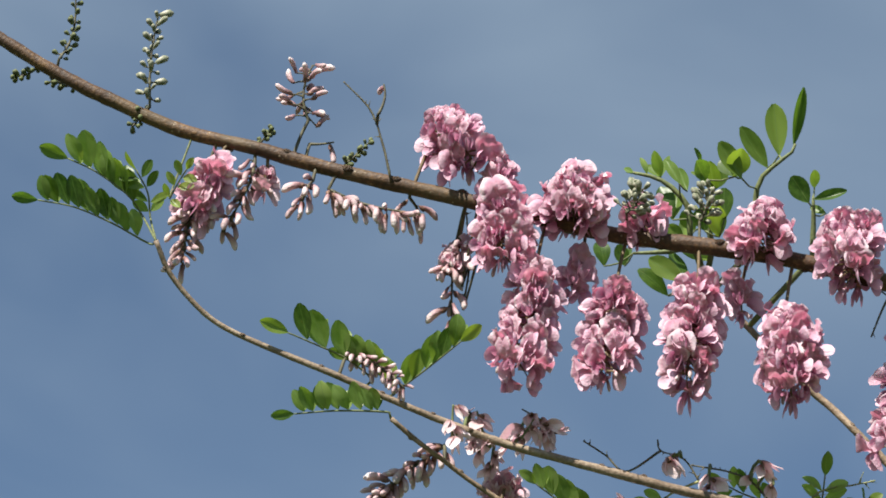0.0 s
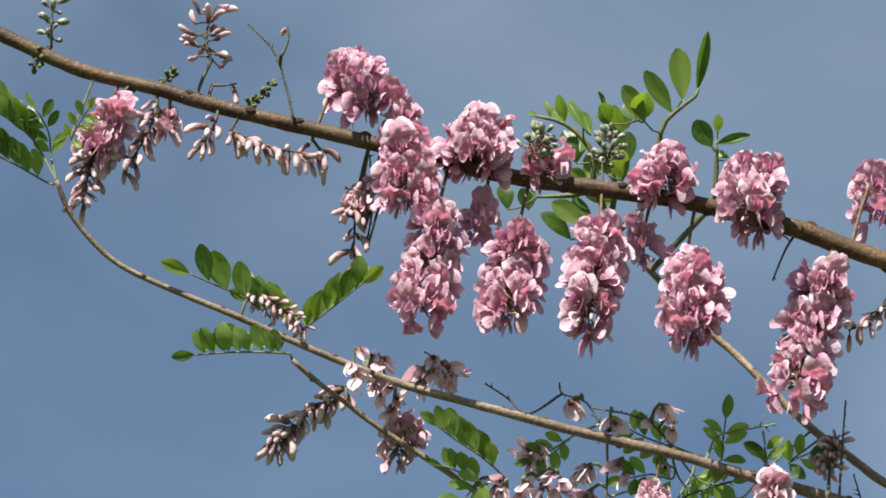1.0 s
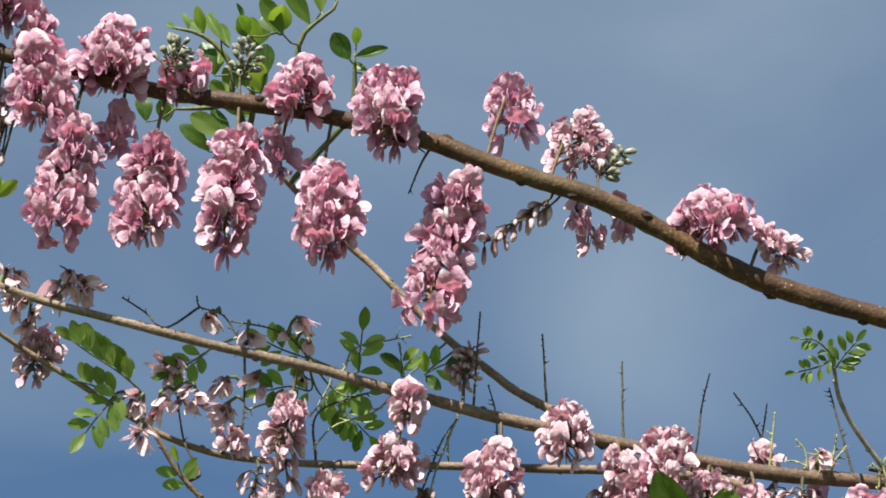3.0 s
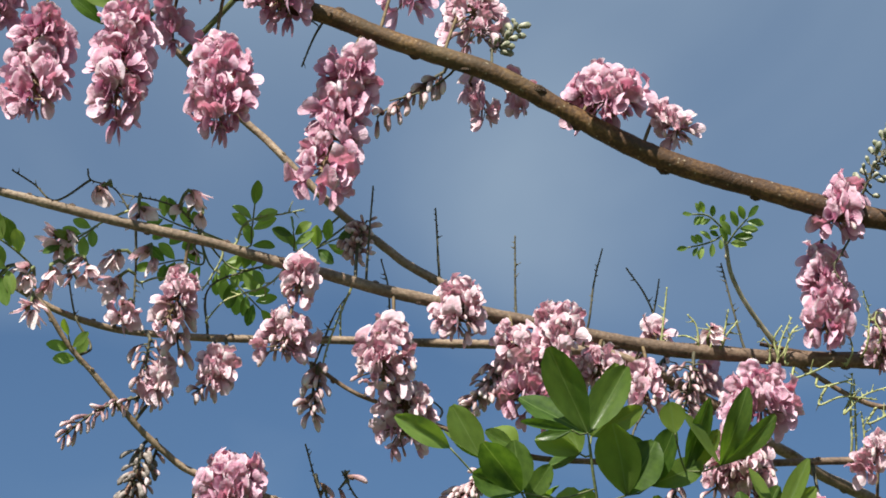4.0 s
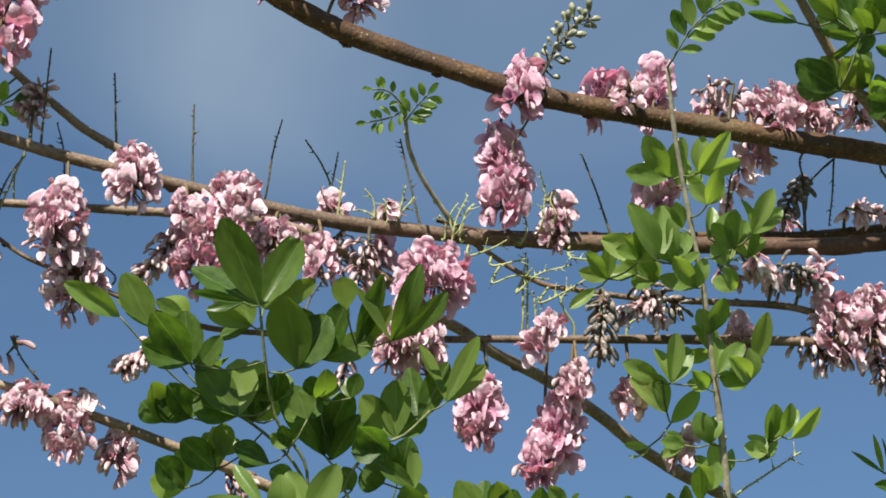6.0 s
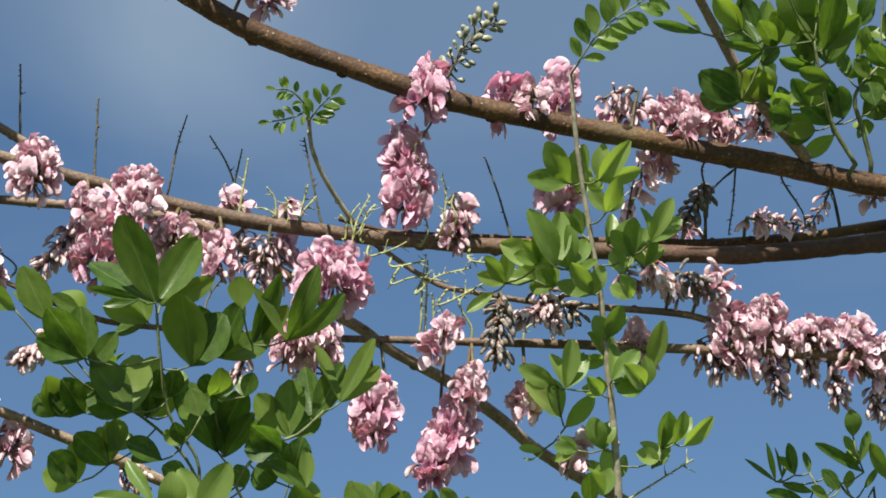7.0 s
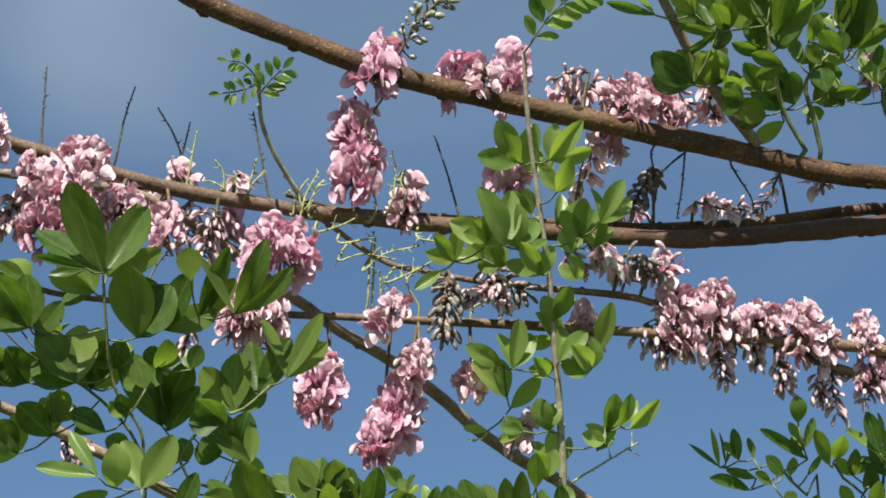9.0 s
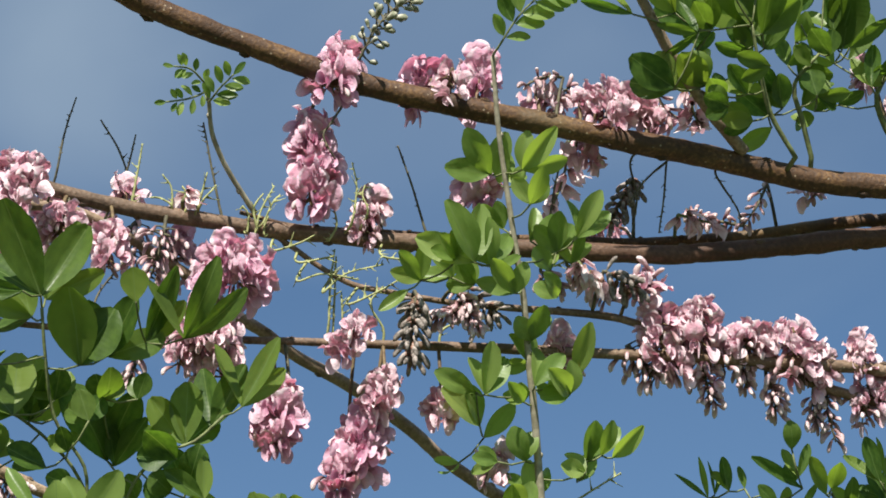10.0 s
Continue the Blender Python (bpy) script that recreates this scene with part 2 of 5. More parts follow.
def plain_material(name, a, b_col, scale, rough=0.65):
    m, n, l, b = material(name, rough, 0.3)
    co, t = n.new("ShaderNodeTexCoord"), n.new("ShaderNodeTexNoise")
    t.inputs["Scale"].default_value, t.inputs["Detail"].default_value = scale, 4
    l.new(co.outputs["Object"], t.inputs["Vector"])
    r = ramp(n, ((0.35, a), (0.68, b_col)))
    l.new(t.outputs["Fac"], r.inputs["Fac"])
    l.new(r.outputs["Color"], b.inputs["Base Color"])
    bump = n.new("ShaderNodeBump")
    bump.inputs["Strength"].default_value, bump.inputs["Distance"].default_value = 0.3, 0.0006
    l.new(t.outputs["Fac"], bump.inputs["Height"])
    l.new(bump.outputs["Normal"], b.inputs["Normal"])
    return m


STALK = plain_material("green_stalk", (0.09, 0.10, 0.04), (0.17, 0.20, 0.08), 300)
STALK_RED = plain_material("reddish_stalk", (0.085, 0.055, 0.03), (0.17, 0.125, 0.06), 300)
STALK_PALE = plain_material("pale_green_stalk", (0.20, 0.22, 0.085), (0.36, 0.365, 0.16), 300)
STALK_DARK = plain_material("dark_stalk", (0.05, 0.045, 0.03), (0.12, 0.11, 0.06), 300)
STEM_PALE = plain_material("pale_stem", (0.20, 0.18, 0.125), (0.37, 0.335, 0.25), 220)
CALYX = plain_material("calyx", (0.11, 0.05, 0.04), (0.26, 0.15, 0.10), 0.6)
DRY_BUD = plain_material("dry_bud", (0.05, 0.042, 0.034), (0.34, 0.29, 0.26), 0.35)
GREEN_BUD = plain_material("green_bud", (0.09, 0.11, 0.05), (0.42, 0.40, 0.32), 0.33)
DARK_BUD = plain_material("dark_bud", (0.05, 0.06, 0.025), (0.14, 0.16, 0.06), 0.33)
GROUND = plain_material("grass_ground", (0.035, 0.055, 0.02), (0.07, 0.085, 0.035), 0.9, 0.9)

# ---- places ----
# The branches spread in a leaning sheet 1.75 m from the viewer's standing point: u across, v up the sheet, d nearer, in mm.
EYE = Vector((0, 0, 1.55))
ACROSS, UPWARD, AWAY = Vector((1, 0, 0)), Vector((0, -math.sin(radians(30)), math.cos(radians(30)))), Vector((0, math.cos(radians(30)), math.sin(radians(30))))
REACH = 1750.0
rng = random.Random(7)


def at(u, v, d=0.0):
    return EYE + (ACROSS * u + UPWARD * v + AWAY * REACH) * ((1 - d / REACH) * 0.001)


# ---- meshes ----
def mesh_of(name, verts, faces, mat, smooth=True):
    me = bpy.data.meshes.new(name)
    me.from_pydata([tuple(v) for v in verts], [], faces)
    me.materials.append(mat)
    if smooth:
        me.polygons.foreach_set("use_smooth", [True] * len(me.polygons))
    me.update()
    return me


def grid_faces(rows, cols, start=0, wrap=False):
    out = []
    for i in range(rows - 1):
        for j in range(cols if wrap else cols - 1):
            k = (j + 1) % cols
            out.append((start + i * cols + j, start + i * cols + k, start + (i + 1) * cols + k, start + (i + 1) * cols + j))
    return out


def smooth_path(points, step):
    """A Catmull-Rom path through the points, sampled about every step metres."""
    p = [points[0] * 2 - points[1], *points, points[-1] * 2 - points[-2]]
    out = []
    for i in range(1, len(p) - 2):
        n = max(1, int((p[i + 1] - p[i]).length / step))
        for k in range(n):
            t = k / n
            a, b, c, d = p[i - 1], p[i], p[i + 1], p[i + 2]
            out.append(0.5 * (2 * b + (c - a) * t + (2 * a - 5 * b + 4 * c - d) * t * t + (3 * b - a - 3 * c + d) * t ** 3))
    return out + [points[-1].copy()]


def add_tube(verts, faces, path, radii, sides=8, rough=0.0):
    """Adds a closed tube along a path; rough: uneven radius."""
    start, n = len(verts), len(path)
    side = Vector((0.3, 0.2, 0.9))
    for i, p in enumerate(path):
        ahead = (path[min(i + 1, n - 1)] - path[max(i - 1, 0)]).normalized()
        side = (side - ahead * side.dot(ahead)).normalized()
        over = ahead.cross(side)
        for j in range(sides):
            a = 2 * math.pi * j / sides
            dirn = side * math.cos(a) + over * math.sin(a)
            r = radii[i]
            if rough:
                r *= 1 + rough * noise.noise(p * 130 + dirn * 1.3) + 0.6 * rough * noise.noise(p * 420 + dirn * 3)
            verts.append(p + dirn * r)
    faces += grid_faces(n, sides, start, True)
    faces.append(tuple(start + j for j in reversed(range(sides))))
    faces.append(tuple(start + (n - 1) * sides + j for j in range(sides)))


def add_twig(verts, faces, start, sides, rings, i, points, radii):
    """Grows a thin four-sided twig out of the skin of the tube that starts at vertex start, beside its ring i."""
    i = max(0, min(rings - 2, i))
    heart = sum((verts[start + i * sides + j] for j in range(sides)), Vector()) / sides
    way = (points[0] - heart).normalized()
    j = max(range(sides), key=lambda k: ((verts[start + i * sides + k] + verts[start + i * sides + (k + 1) % sides]) * 0.5 - heart).dot(way))
    k = (j + 1) % sides
    ring = [start + i * sides + j, start + i * sides + k, start + (i + 1) * sides + k, start + (i + 1) * sides + j]
    centre = sum((verts[q] for q in ring), Vector()) / 4
    before = centre
    spread = [verts[q] - centre for q in ring]
    for p, r in zip(points, radii):
        ahead = (p - before).normalized()
        fresh = []
        for v in spread:
            off = v - ahead * v.dot(ahead)
            fresh.append(len(verts))
            verts.append(p + (off.normalized() if off.length > 1e-7 else ahead.orthogonal().normalized()) * r)
        faces += [(ring[q], ring[(q + 1) % 4], fresh[(q + 1) % 4], fresh[q]) for q in range(4)]
        ring, before = fresh, p
    faces.append(tuple(ring))


def part(name, me, parent, m=None, label=""):
    ob = new(name, me)
    ob.parent = parent
    if m is not None:
        ob.matrix_basis = m
    return tagged(ob, label)


def thing(name, place, label, category, group=""):
    ob = new(name)
    ob.location = place
    ob.empty_display_size = 0.01
    return tagged(ob, label, category, group)


def turned(place, ahead, up, size):
    """A pose with y along ahead and z near up, scaled."""
    y = ahead.normalized()
    x = y.cross(up)
    x = x.normalized() if x.length > 1e-4 else y.orthogonal().normalized()
    z = x.cross(y)
    sx, sy, sz = size if isinstance(size, tuple) else (size,) * 3
    return Matrix.Translation(place) @ Matrix((x, y, z)).transposed().to_4x4() @ Matrix.Diagonal((sx, sy, sz, 1))


def wobble(amount):
    return Vector((rng.uniform(-1, 1), rng.uniform(-1, 1), rng.uniform(-1, 1))) * amount


# ---- flowers, in mm: the mouth faces +y, the banner stands up along z ----
def banner_mesh(k, mat):
    """The broad, round upper petal: notched, its top folded back, its rim rolled and ruffled; some still clasped."""
    g = random.Random(100 + k)
    wide, bulge, reflex = g.uniform(8.6, 10.8), g.uniform(-4.5, 2.0), g.choice((-5.0, -2.0, 1.0, 3.0, 5.5, 8.0))
    wave, crease, crush, roll = g.uniform(0, 6.3), g.uniform(1.2, 3.4), g.uniform(1.0, 2.4), g.uniform(0.8, 3.2)
    clasp = (0.0, 0.15, 0.35, 0.1, 0.8)[k % 5]
    rings, cols = 8, 26

    def place(q, a):
        x, z = math.sin(a), math.cos(a)
        reach = wide * (1 + 0.04 * math.sin(3 * a + wave) + 0.02 * math.sin(7 * a))
        tall = 8.8 * (1 - (0.24 * math.exp(-(x * 4.5) ** 2) if z > 0 else 0))
        low = max(0.0, -z)
        px, pz = x * q * reach * (1 - 0.5 * low ** 2 * q), 8.5 + z * q * tall
        high = max(0.0, z * q)
        y = 3.4 + bulge * (1 - q * q) - reflex * high ** 1.6 + crease * math.exp(-(px * 0.5) ** 2) * q * z
        y -= 0.5 * reflex * max(0.0, abs(x) * q - 0.45) ** 2
        y += crush * q * q * (math.sin(2 * a + wave) + 0.6 * math.sin(5 * a - 2 * wave)) + 1.1 * q ** 4 * math.sin(7 * a + 3 * wave) + 0.5 * q ** 6 * math.sin(13 * a + wave)
        y += 0.45 * crush * math.sin(px * 0.8 + wave) * math.sin(pz * 0.7 - wave)
        y -= roll * (max(0.0, q - 0.62) / 0.38) ** 1.5 * (1 + 0.45 * math.sin(4 * a + wave))
        turn = math.atan(clasp) * min(1.0, abs(px) / 2.5)
        return (px * math.cos(turn), y + abs(px) * math.sin(turn) - 2 * clasp, pz)

    verts = [place(0, 0)] + [place(i / rings, 2 * math.pi * j / cols) for i in range(1, rings + 1) for j in range(cols)]
    faces = [(0, 1 + (j + 1) % cols, 1 + j) for j in range(cols)] + grid_faces(rings, cols, 1, True)
    return mesh_of("banner", verts, faces, mat)


def wings_mesh(k, mat):
    """Two wing petals round the boat-shaped keel."""
    g = random.Random(200 + k)
    verts, faces = [], []
    for sgn in (-1, 1):
        start, rows, cols = len(verts), 8, 6
        spread, droop, length = g.uniform(1.5, 5.0), g.uniform(-6, 0), g.uniform(12, 15.5)
        for i in range(rows):
            r = i / (rows - 1)
            w = 4.6 * math.sin(math.pi * (0.06 + 0.80 * r ** 1.3)) ** 0.7 + 0.2
            for j in range(cols):
                s = j / (cols - 1) * 2 - 1
                verts.append((sgn * (1.2 + spread * r + 1.8 * (1 - s * s) * math.sin(math.pi * r) + 0.7 * s), 2 + length * r - 1.2 * s * s * r, droop * r * r + 1.5 * math.sin(2.5 * r) + s * w))
        faces += grid_faces(rows, cols, start)
    start, rows, cols = len(verts), 6, 6
    for i in range(rows):
        r = i / (rows - 1)
        w = 2.1 * math.sin(math.pi * (0.12 + 0.83 * r)) + 0.2
        for j in range(cols):
            a = math.pi * (j / (cols - 1)) + math.pi
            verts.append((w * 0.8 * math.cos(a), 2 + 11 * r, 3.5 * r * r - 1 + 1.7 * w * math.sin(a) + w))
    faces += grid_faces(rows, cols, start)
    return mesh_of("wings", verts, faces, mat)


def cup_mesh(name, mat, length, radius):
    verts, cols = [], 7
    shape = ((-1.2, 0.25), (0, 0.6), (0.35, 1.0), (0.75, 1.0), (1.0, 0.85))
    for r, w in shape:
        for j in range(cols):
            a = 2 * math.pi * j / cols
            y = length * r if r > 0 else r
            verts.append((radius * w * math.cos(a), y + (0.8 if r == 1.0 and j % 2 else 0), radius * w * math.sin(a)))
    return mesh_of(name, verts, grid_faces(len(shape), cols, 0, True), mat)


def bud_mesh(name, mat, length, radius, bend, rows=8, cols=7):
    verts = []
    for i in range(rows):
        r = i / (rows - 1)
        w = radius * (0.62 + 0.42 * math.sin(2.3 * r)) * math.sqrt(1 - 0.9 * max(0.0, (r - 0.78) / 0.22) ** 2)
        for j in range(cols):
            a = 2 * math.pi * j / cols
            verts.append((w * 0.85 * math.cos(a), length * r, bend * math.sin(math.pi * r * 0.9) + w * math.sin(a)))
    faces = grid_faces(rows, cols, 0, True)
    faces.append(tuple((rows - 1) * cols + j for j in range(cols)))
    return mesh_of(name, verts, faces, mat)


def faded_mesh(k):
    """A spent flower: limp, narrow petals hanging apart."""
    g = random.Random(300 + k)
    verts, faces = [], []
    for q in range(4):
        start, rows, cols = len(verts), 6, 4
        turn, length, curl, wide = g.uniform(0, 6.3), g.uniform(9, 15), g.uniform(-6, 8), (g.uniform(4.5, 6.0) if q == 0 else g.uniform(1.6, 3.6))
        for i in range(rows):
            r = i / (rows - 1)
            w = wide * math.sin(math.pi * (0.1 + 0.8 * r))
            for j in range(cols):
                s = j / (cols - 1) * 2 - 1
                x, z = 1 + 4 * r + curl * r * r * 0.4, s * w + 0.8 * math.sin(5 * r + q)
                verts.append((x * math.cos(turn) - z * math.sin(turn), 1 + length * r - 1.5 * s * s, x * math.sin(turn) + z * math.cos(turn)))
        faces += grid_faces(rows, cols, start)
    return mesh_of("faded", verts, faces, FADED)


BANNERS = {"bloom": [banner_mesh(k, PETAL) for k in range(20)], "half": [banner_mesh(k, PETAL_PALE) for k in range(20)]}
WINGS = {"bloom": [wings_mesh(k, WING) for k in range(8)], "half": [wings_mesh(k, WING_PALE) for k in range(8)]}
FADEDS = [faded_mesh(k) for k in range(5)]
CUP = cup_mesh("calyx", CALYX, 3.2, 1.6)
BUDS = [bud_mesh("bud", BUD, l, r, b) for l, r, b in ((12.5, 1.9, 1.6), (14, 2.3, 2.6), (11, 1.7, 0.8), (14.5, 2.5, 2.0), (13, 2.0, -1.0))]
GREENS = [bud_mesh("green_bud", GREEN_BUD, l, r, 0.3, 6, 6) for l, r in ((6.5, 1.9), (5.0, 1.6), (8.0, 2.1))]
DRIES = [bud_mesh("dry_bud", DRY_BUD, l, r, b) for l, r, b in ((12, 1.7, 1.2), (9.5, 1.5, 0.6), (13, 1.9, 2.0))]
DARKS = [bud_mesh("dark_bud", DARK_BUD, l, r, 0.2, 6, 6) for l, r in ((4.5, 1.8), (3.6, 1.5))]


def leaf_mesh(k, mat):
    """An ovate leaflet, 1 long and 1 wide, folded along its midrib and arched."""
    g = random.Random(400 + k)
    fold, arch, twist, peak = g.uniform(0.05, 0.22), g.uniform(-0.12, 0.16), g.uniform(-0.12, 0.12), g.uniform(0.48, 0.62)
    verts, rows, cols = [], 9, 7
    for i in range(rows):
        r = i / (rows - 1)
        t = r / peak * 0.5 if r < peak else 0.5 + (r - peak) / (1 - peak) * 0.5
        w = 0.5 * math.sin(math.pi * (0.015 + 0.97 * t)) ** (0.9 if r < peak else 0.56)
        for j in range(cols):
            s = j / (cols - 1) * 2 - 1
            verts.append((s * w, r, fold * abs(s) * w * 2 + arch * math.sin(math.pi * r) + twist * s * w * r + 0.012 * math.sin(9 * r + 4 * s + k)))
    return mesh_of("leaflet", verts, grid_faces(rows, cols), mat)


LEAVES = [leaf_mesh(k, LEAF) for k in range(6)]
YOUNG = [leaf_mesh(k + 10, LEAF_YOUNG) for k in range(6)]

# ---- branches ----
SUPPORTS = []


def node_mesh(k, mat):
    g = random.Random(500 + k)
    verts, rows, cols = [], 5, 8
    for i in range(rows):
        r = i / (rows - 1)
        for j in range(cols):
            a = 2 * math.pi * j / cols
            w = math.cos(r * math.pi / 2) ** 0.6 * g.uniform(0.8, 1.15) + 0.03
            verts.append((w * math.cos(a), w * 1.5 * math.sin(a), r * g.uniform(0.75, 1.05)))
    faces = grid_faces(rows, cols, 0, True)
    faces.append(tuple((rows - 1) * cols + j for j in range(cols)))
    return mesh_of("bud_scar", verts, faces, mat)


SCARS = {m.name: [node_mesh(k, s) for k in range(3)] for m, s in ((BARK, BARK), (BARK_MID, BARK_MID), (BARK_AGED, BARK_MID), (BARK_TAN, BARK_TAN), (STEM_PALE, STEM_PALE))}


def branch(label, r0, r1, d0, d1, rows, bark=BARK_TAN, onward=(), scars=26, name="branch", end=None):
    """A tapered, knotty branch; rows: u, v of its course, onward: places in metres where it goes on to its foot."""
    last = len(rows) - 1
    pts = [at(u, v, d0 + (d1 - d0) * i / last) for i, (u, v) in enumerate(rows)]
    seen = len(smooth_path(pts, 0.004))
    path = smooth_path(pts + [Vector(p) for p in onward], 0.004)
    n = len(path)
    radii = []
    for i in range(n):
        f = min(1.0, i / max(1, seen - 1))
        r = (r0 + (r1 - r0) * f ** 1.05) * 0.001
        if i > seen:
            r += ((end or r1) * 0.001 - r) * (i - seen) / (n - seen)
        radii.append(r * (0.94 + 0.1 * noise.noise(Vector((i * 0.11, r0, d0)))))
    foot = path[-1]
    verts, faces = [], []
    add_tube(verts, faces, [p - foot for p in path], radii, 12, 0.10)
    ob = new(name, mesh_of(name, verts, faces, bark))
    ob.location = foot
    tagged(ob, label, "branch", "branches of the flowering tree")
    g = random.Random(int(r0 * 100 + r1 * 10))
    i = 4
    while i < seen - 3 and scars:
        ahead = (path[i + 1] - path[i - 1]).normalized()
        out = ahead.cross(AWAY) * (1 if i % 2 else -1) * g.uniform(0.5, 1) - AWAY * g.uniform(-0.2, 0.8)
        out = (out - ahead * out.dot(ahead)).normalized()
        s = max(0.0012, radii[i] * g.uniform(0.3, 0.56))
        side = ahead.cross(out)
        m = Matrix((side, ahead, out)).transposed().to_4x4()
        part("bud_scar", g.choice(SCARS[bark.name]), ob, Matrix.Translation(path[i] + out * radii[i] * 0.86 - foot) @ m @ Matrix.Diagonal((s, s, s * 1.1, 1)))
        i += g.randint(int(scars * 0.2) + 1, int(scars * 0.5) + 2)
    SUPPORTS.extend((p, r) for p, r in zip(path[:seen:2], radii[:seen:2]))
    return ob


def nearest(p):
    return min(SUPPORTS, key=lambda s: (s[0] - p).length_squared)[0]


def sag(a, b, mid=0.0):
    """A short stalk from a to b, bowed up a little."""
    return smooth_path([a, (a + b) * 0.5 + Vector((0, 0, mid)), b], 0.004)


# ---- flower clusters ----
KINDS = {
    "bloom": ("flower_cluster", "flower cluster", "flower clusters on the branches"),
    "half": ("flower_cluster", "flower cluster", "flower clusters on the branches"),
    "bud": ("bud_cluster", "bud cluster", "bud clusters on the branches"),
    "dry": ("bud_cluster", "bud cluster", "dry bud clusters on the branches"),
    "greenbud": ("bud_spray", "bud spray", "green bud sprays on the branches"),
    "wither": ("faded_cluster", "faded flowers", "faded flower stalks on the branches"),
}


def cluster(kind, label, top, tip, width, d, count, hang=False, big=False):
    """A raceme: its axis runs from top to tip (u, v), width mm across, with count flowers or buds."""
    a = at(*top, d)
    b = at(*tip, d + (top[1] - tip[1]) * 0.45)
    name, category, group = KINDS[kind]
    holder = nearest(a)
    root = thing(name, holder, label, category, group)
    along = (b - a).normalized()
    if kind in ("bloom", "half") and (b - a).length > 0.03:
        a, b = a + along * 0.006, b - along * 0.013
    length = (b - a).length
    bow = wobble(length * 0.10)
    axis = lambda s: a + (b - a) * s + bow * math.sin(math.pi * s)
    verts, faces = [], []
    sides = 5
    thick = 0.0011 if kind != "greenbud" else 0.0009
    link = sag(holder, a, 0.003) if (holder - a).length > 0.004 else [holder, a + along * 0.002]
    main = link[:-1] + [axis(s / 26) for s in range(27)]
    add_tube(verts, faces, [p - holder for p in main], [thick * (1.1 - 0.6 * i / len(main)) for i in range(len(main))], sides)
    side = along.orthogonal().normalized()
    over = along.cross(side)
    down = Vector((0, 0, -1))
    spin = rng.uniform(0, 6.3)
    count = round(count * {"bloom": 1.4, "half": 1.65, "bud": 1.1 if big else 1.5}.get(kind, 1.3))
    for i in range(count):
        s = min(1.0, max(0.0, (i + 0.5 + rng.uniform(-0.4, 0.4)) / count))
        ang = spin + i * 2.39996 + rng.uniform(-0.35, 0.35)
        rad = side * math.cos(ang) + over * math.sin(ang)
        taper = 0.82 + 0.25 * math.sin(math.pi * 0.85 * s) if kind in ("bloom", "half") else 1.0 - 0.35 * s
        half_w = width * (0.00053 if kind in ("bloom", "half") else 0.0005) * taper
        is_bud = kind in ("bud", "dry") or (kind == "half" and rng.random() < 0.10 + 0.5 * s) or (kind == "bloom" and s > 0.9 and rng.random() < 0.35)
        c = axis(s)
        if kind == "greenbud":
            ped = max(0.001, half_w - 0.005) * rng.uniform(0.5, 1.0)
            ahead = rad + along * 0.5 + wobble(0.25)
            foot = c + (rad + along * 0.3).normalized() * ped
            meshes = DARKS if width < 20 else GREENS
            part("bud", rng.choice(meshes), root, turned(foot - holder, ahead, Vector((0, 0, 1)), 0.001 * rng.uniform(0.8, 1.2)))
        elif kind == "wither":
            ped = max(0.002, half_w - 0.006) * rng.uniform(0.5, 1.1)
            foot = c + (rad + wobble(0.3)).normalized() * ped
            ahead = rad * 0.6 + down * 0.8 + wobble(0.5)
            flower = part("flower", rng.choice(FADEDS), root, turned(foot - holder, ahead, wobble(1), 0.001 * rng.uniform(0.65, 1.0)))
            part("calyx", CUP, flower)
        elif is_bud:
            size = 0.001 * (rng.uniform(0.75, 1.1) if big else rng.uniform(0.5, 0.8))
            ped = max(0.003, half_w - 0.009) * (rng.uniform(0.25, 1.25) if big else rng.uniform(0.2, 0.95))
            droop = rng.uniform(0.7, 1.8) if hang else 0.75 if along.z < 0.3 else rng.uniform(-0.2, 0.7)
            foot = c + (rad + down * 0.2).normalized() * ped
            if hang:
                foot = c + (rad * 0.5 + down * 0.8).normalized() * ped
            ahead = rad * 0.8 + down * droop + along * 0.35 + wobble(0.5)
            bud = part("bud", rng.choice(DRIES if kind == "dry" else BUDS), root, turned(foot - holder, ahead, Vector((0, 0, 1)) + rad * 0.5, size))
            if big and size > 0.0009:
                part("calyx", CUP, bud)
        else:
            size = 0.001 * (rng.uniform(0.6, 1.0) if kind == "bloom" else rng.uniform(0.46, 0.78))
            ped = max(0.002, half_w - 0.0125) * rng.uniform(0.45, 1.05)
            foot = c + rad * ped + down * (5.5 * size)
            end_pull = 1.1 * max(0.0, s - 0.7) / 0.3
            ahead = rad * (1 - 0.45 * end_pull) + down * (0.40 + end_pull) + wobble(0.45)
            up = Vector((0, 0, 1)) + rad * 0.3 + wobble(0.4)
            flower = part("flower", rng.choice(BANNERS[kind]), root, turned(foot - holder, ahead, up, size))
            part("wing_petals", rng.choice(WINGS[kind]), flower)
            if ped > 0.014:
                part("calyx", CUP, flower)
        add_twig(verts, faces, 0, sides, len(main), len(link) - 1 + round(s * 25), [(c + foot) * 0.5 - holder + Vector((0, 0, 0.0006)), foot - holder], [0.0005, 0.0005])
    green = STALK_DARK if kind in ("greenbud", "bud", "dry") else STALK if kind == "wither" else STALK_RED
    part("stalk", mesh_of("stalk", verts, faces, green), root)
    return root


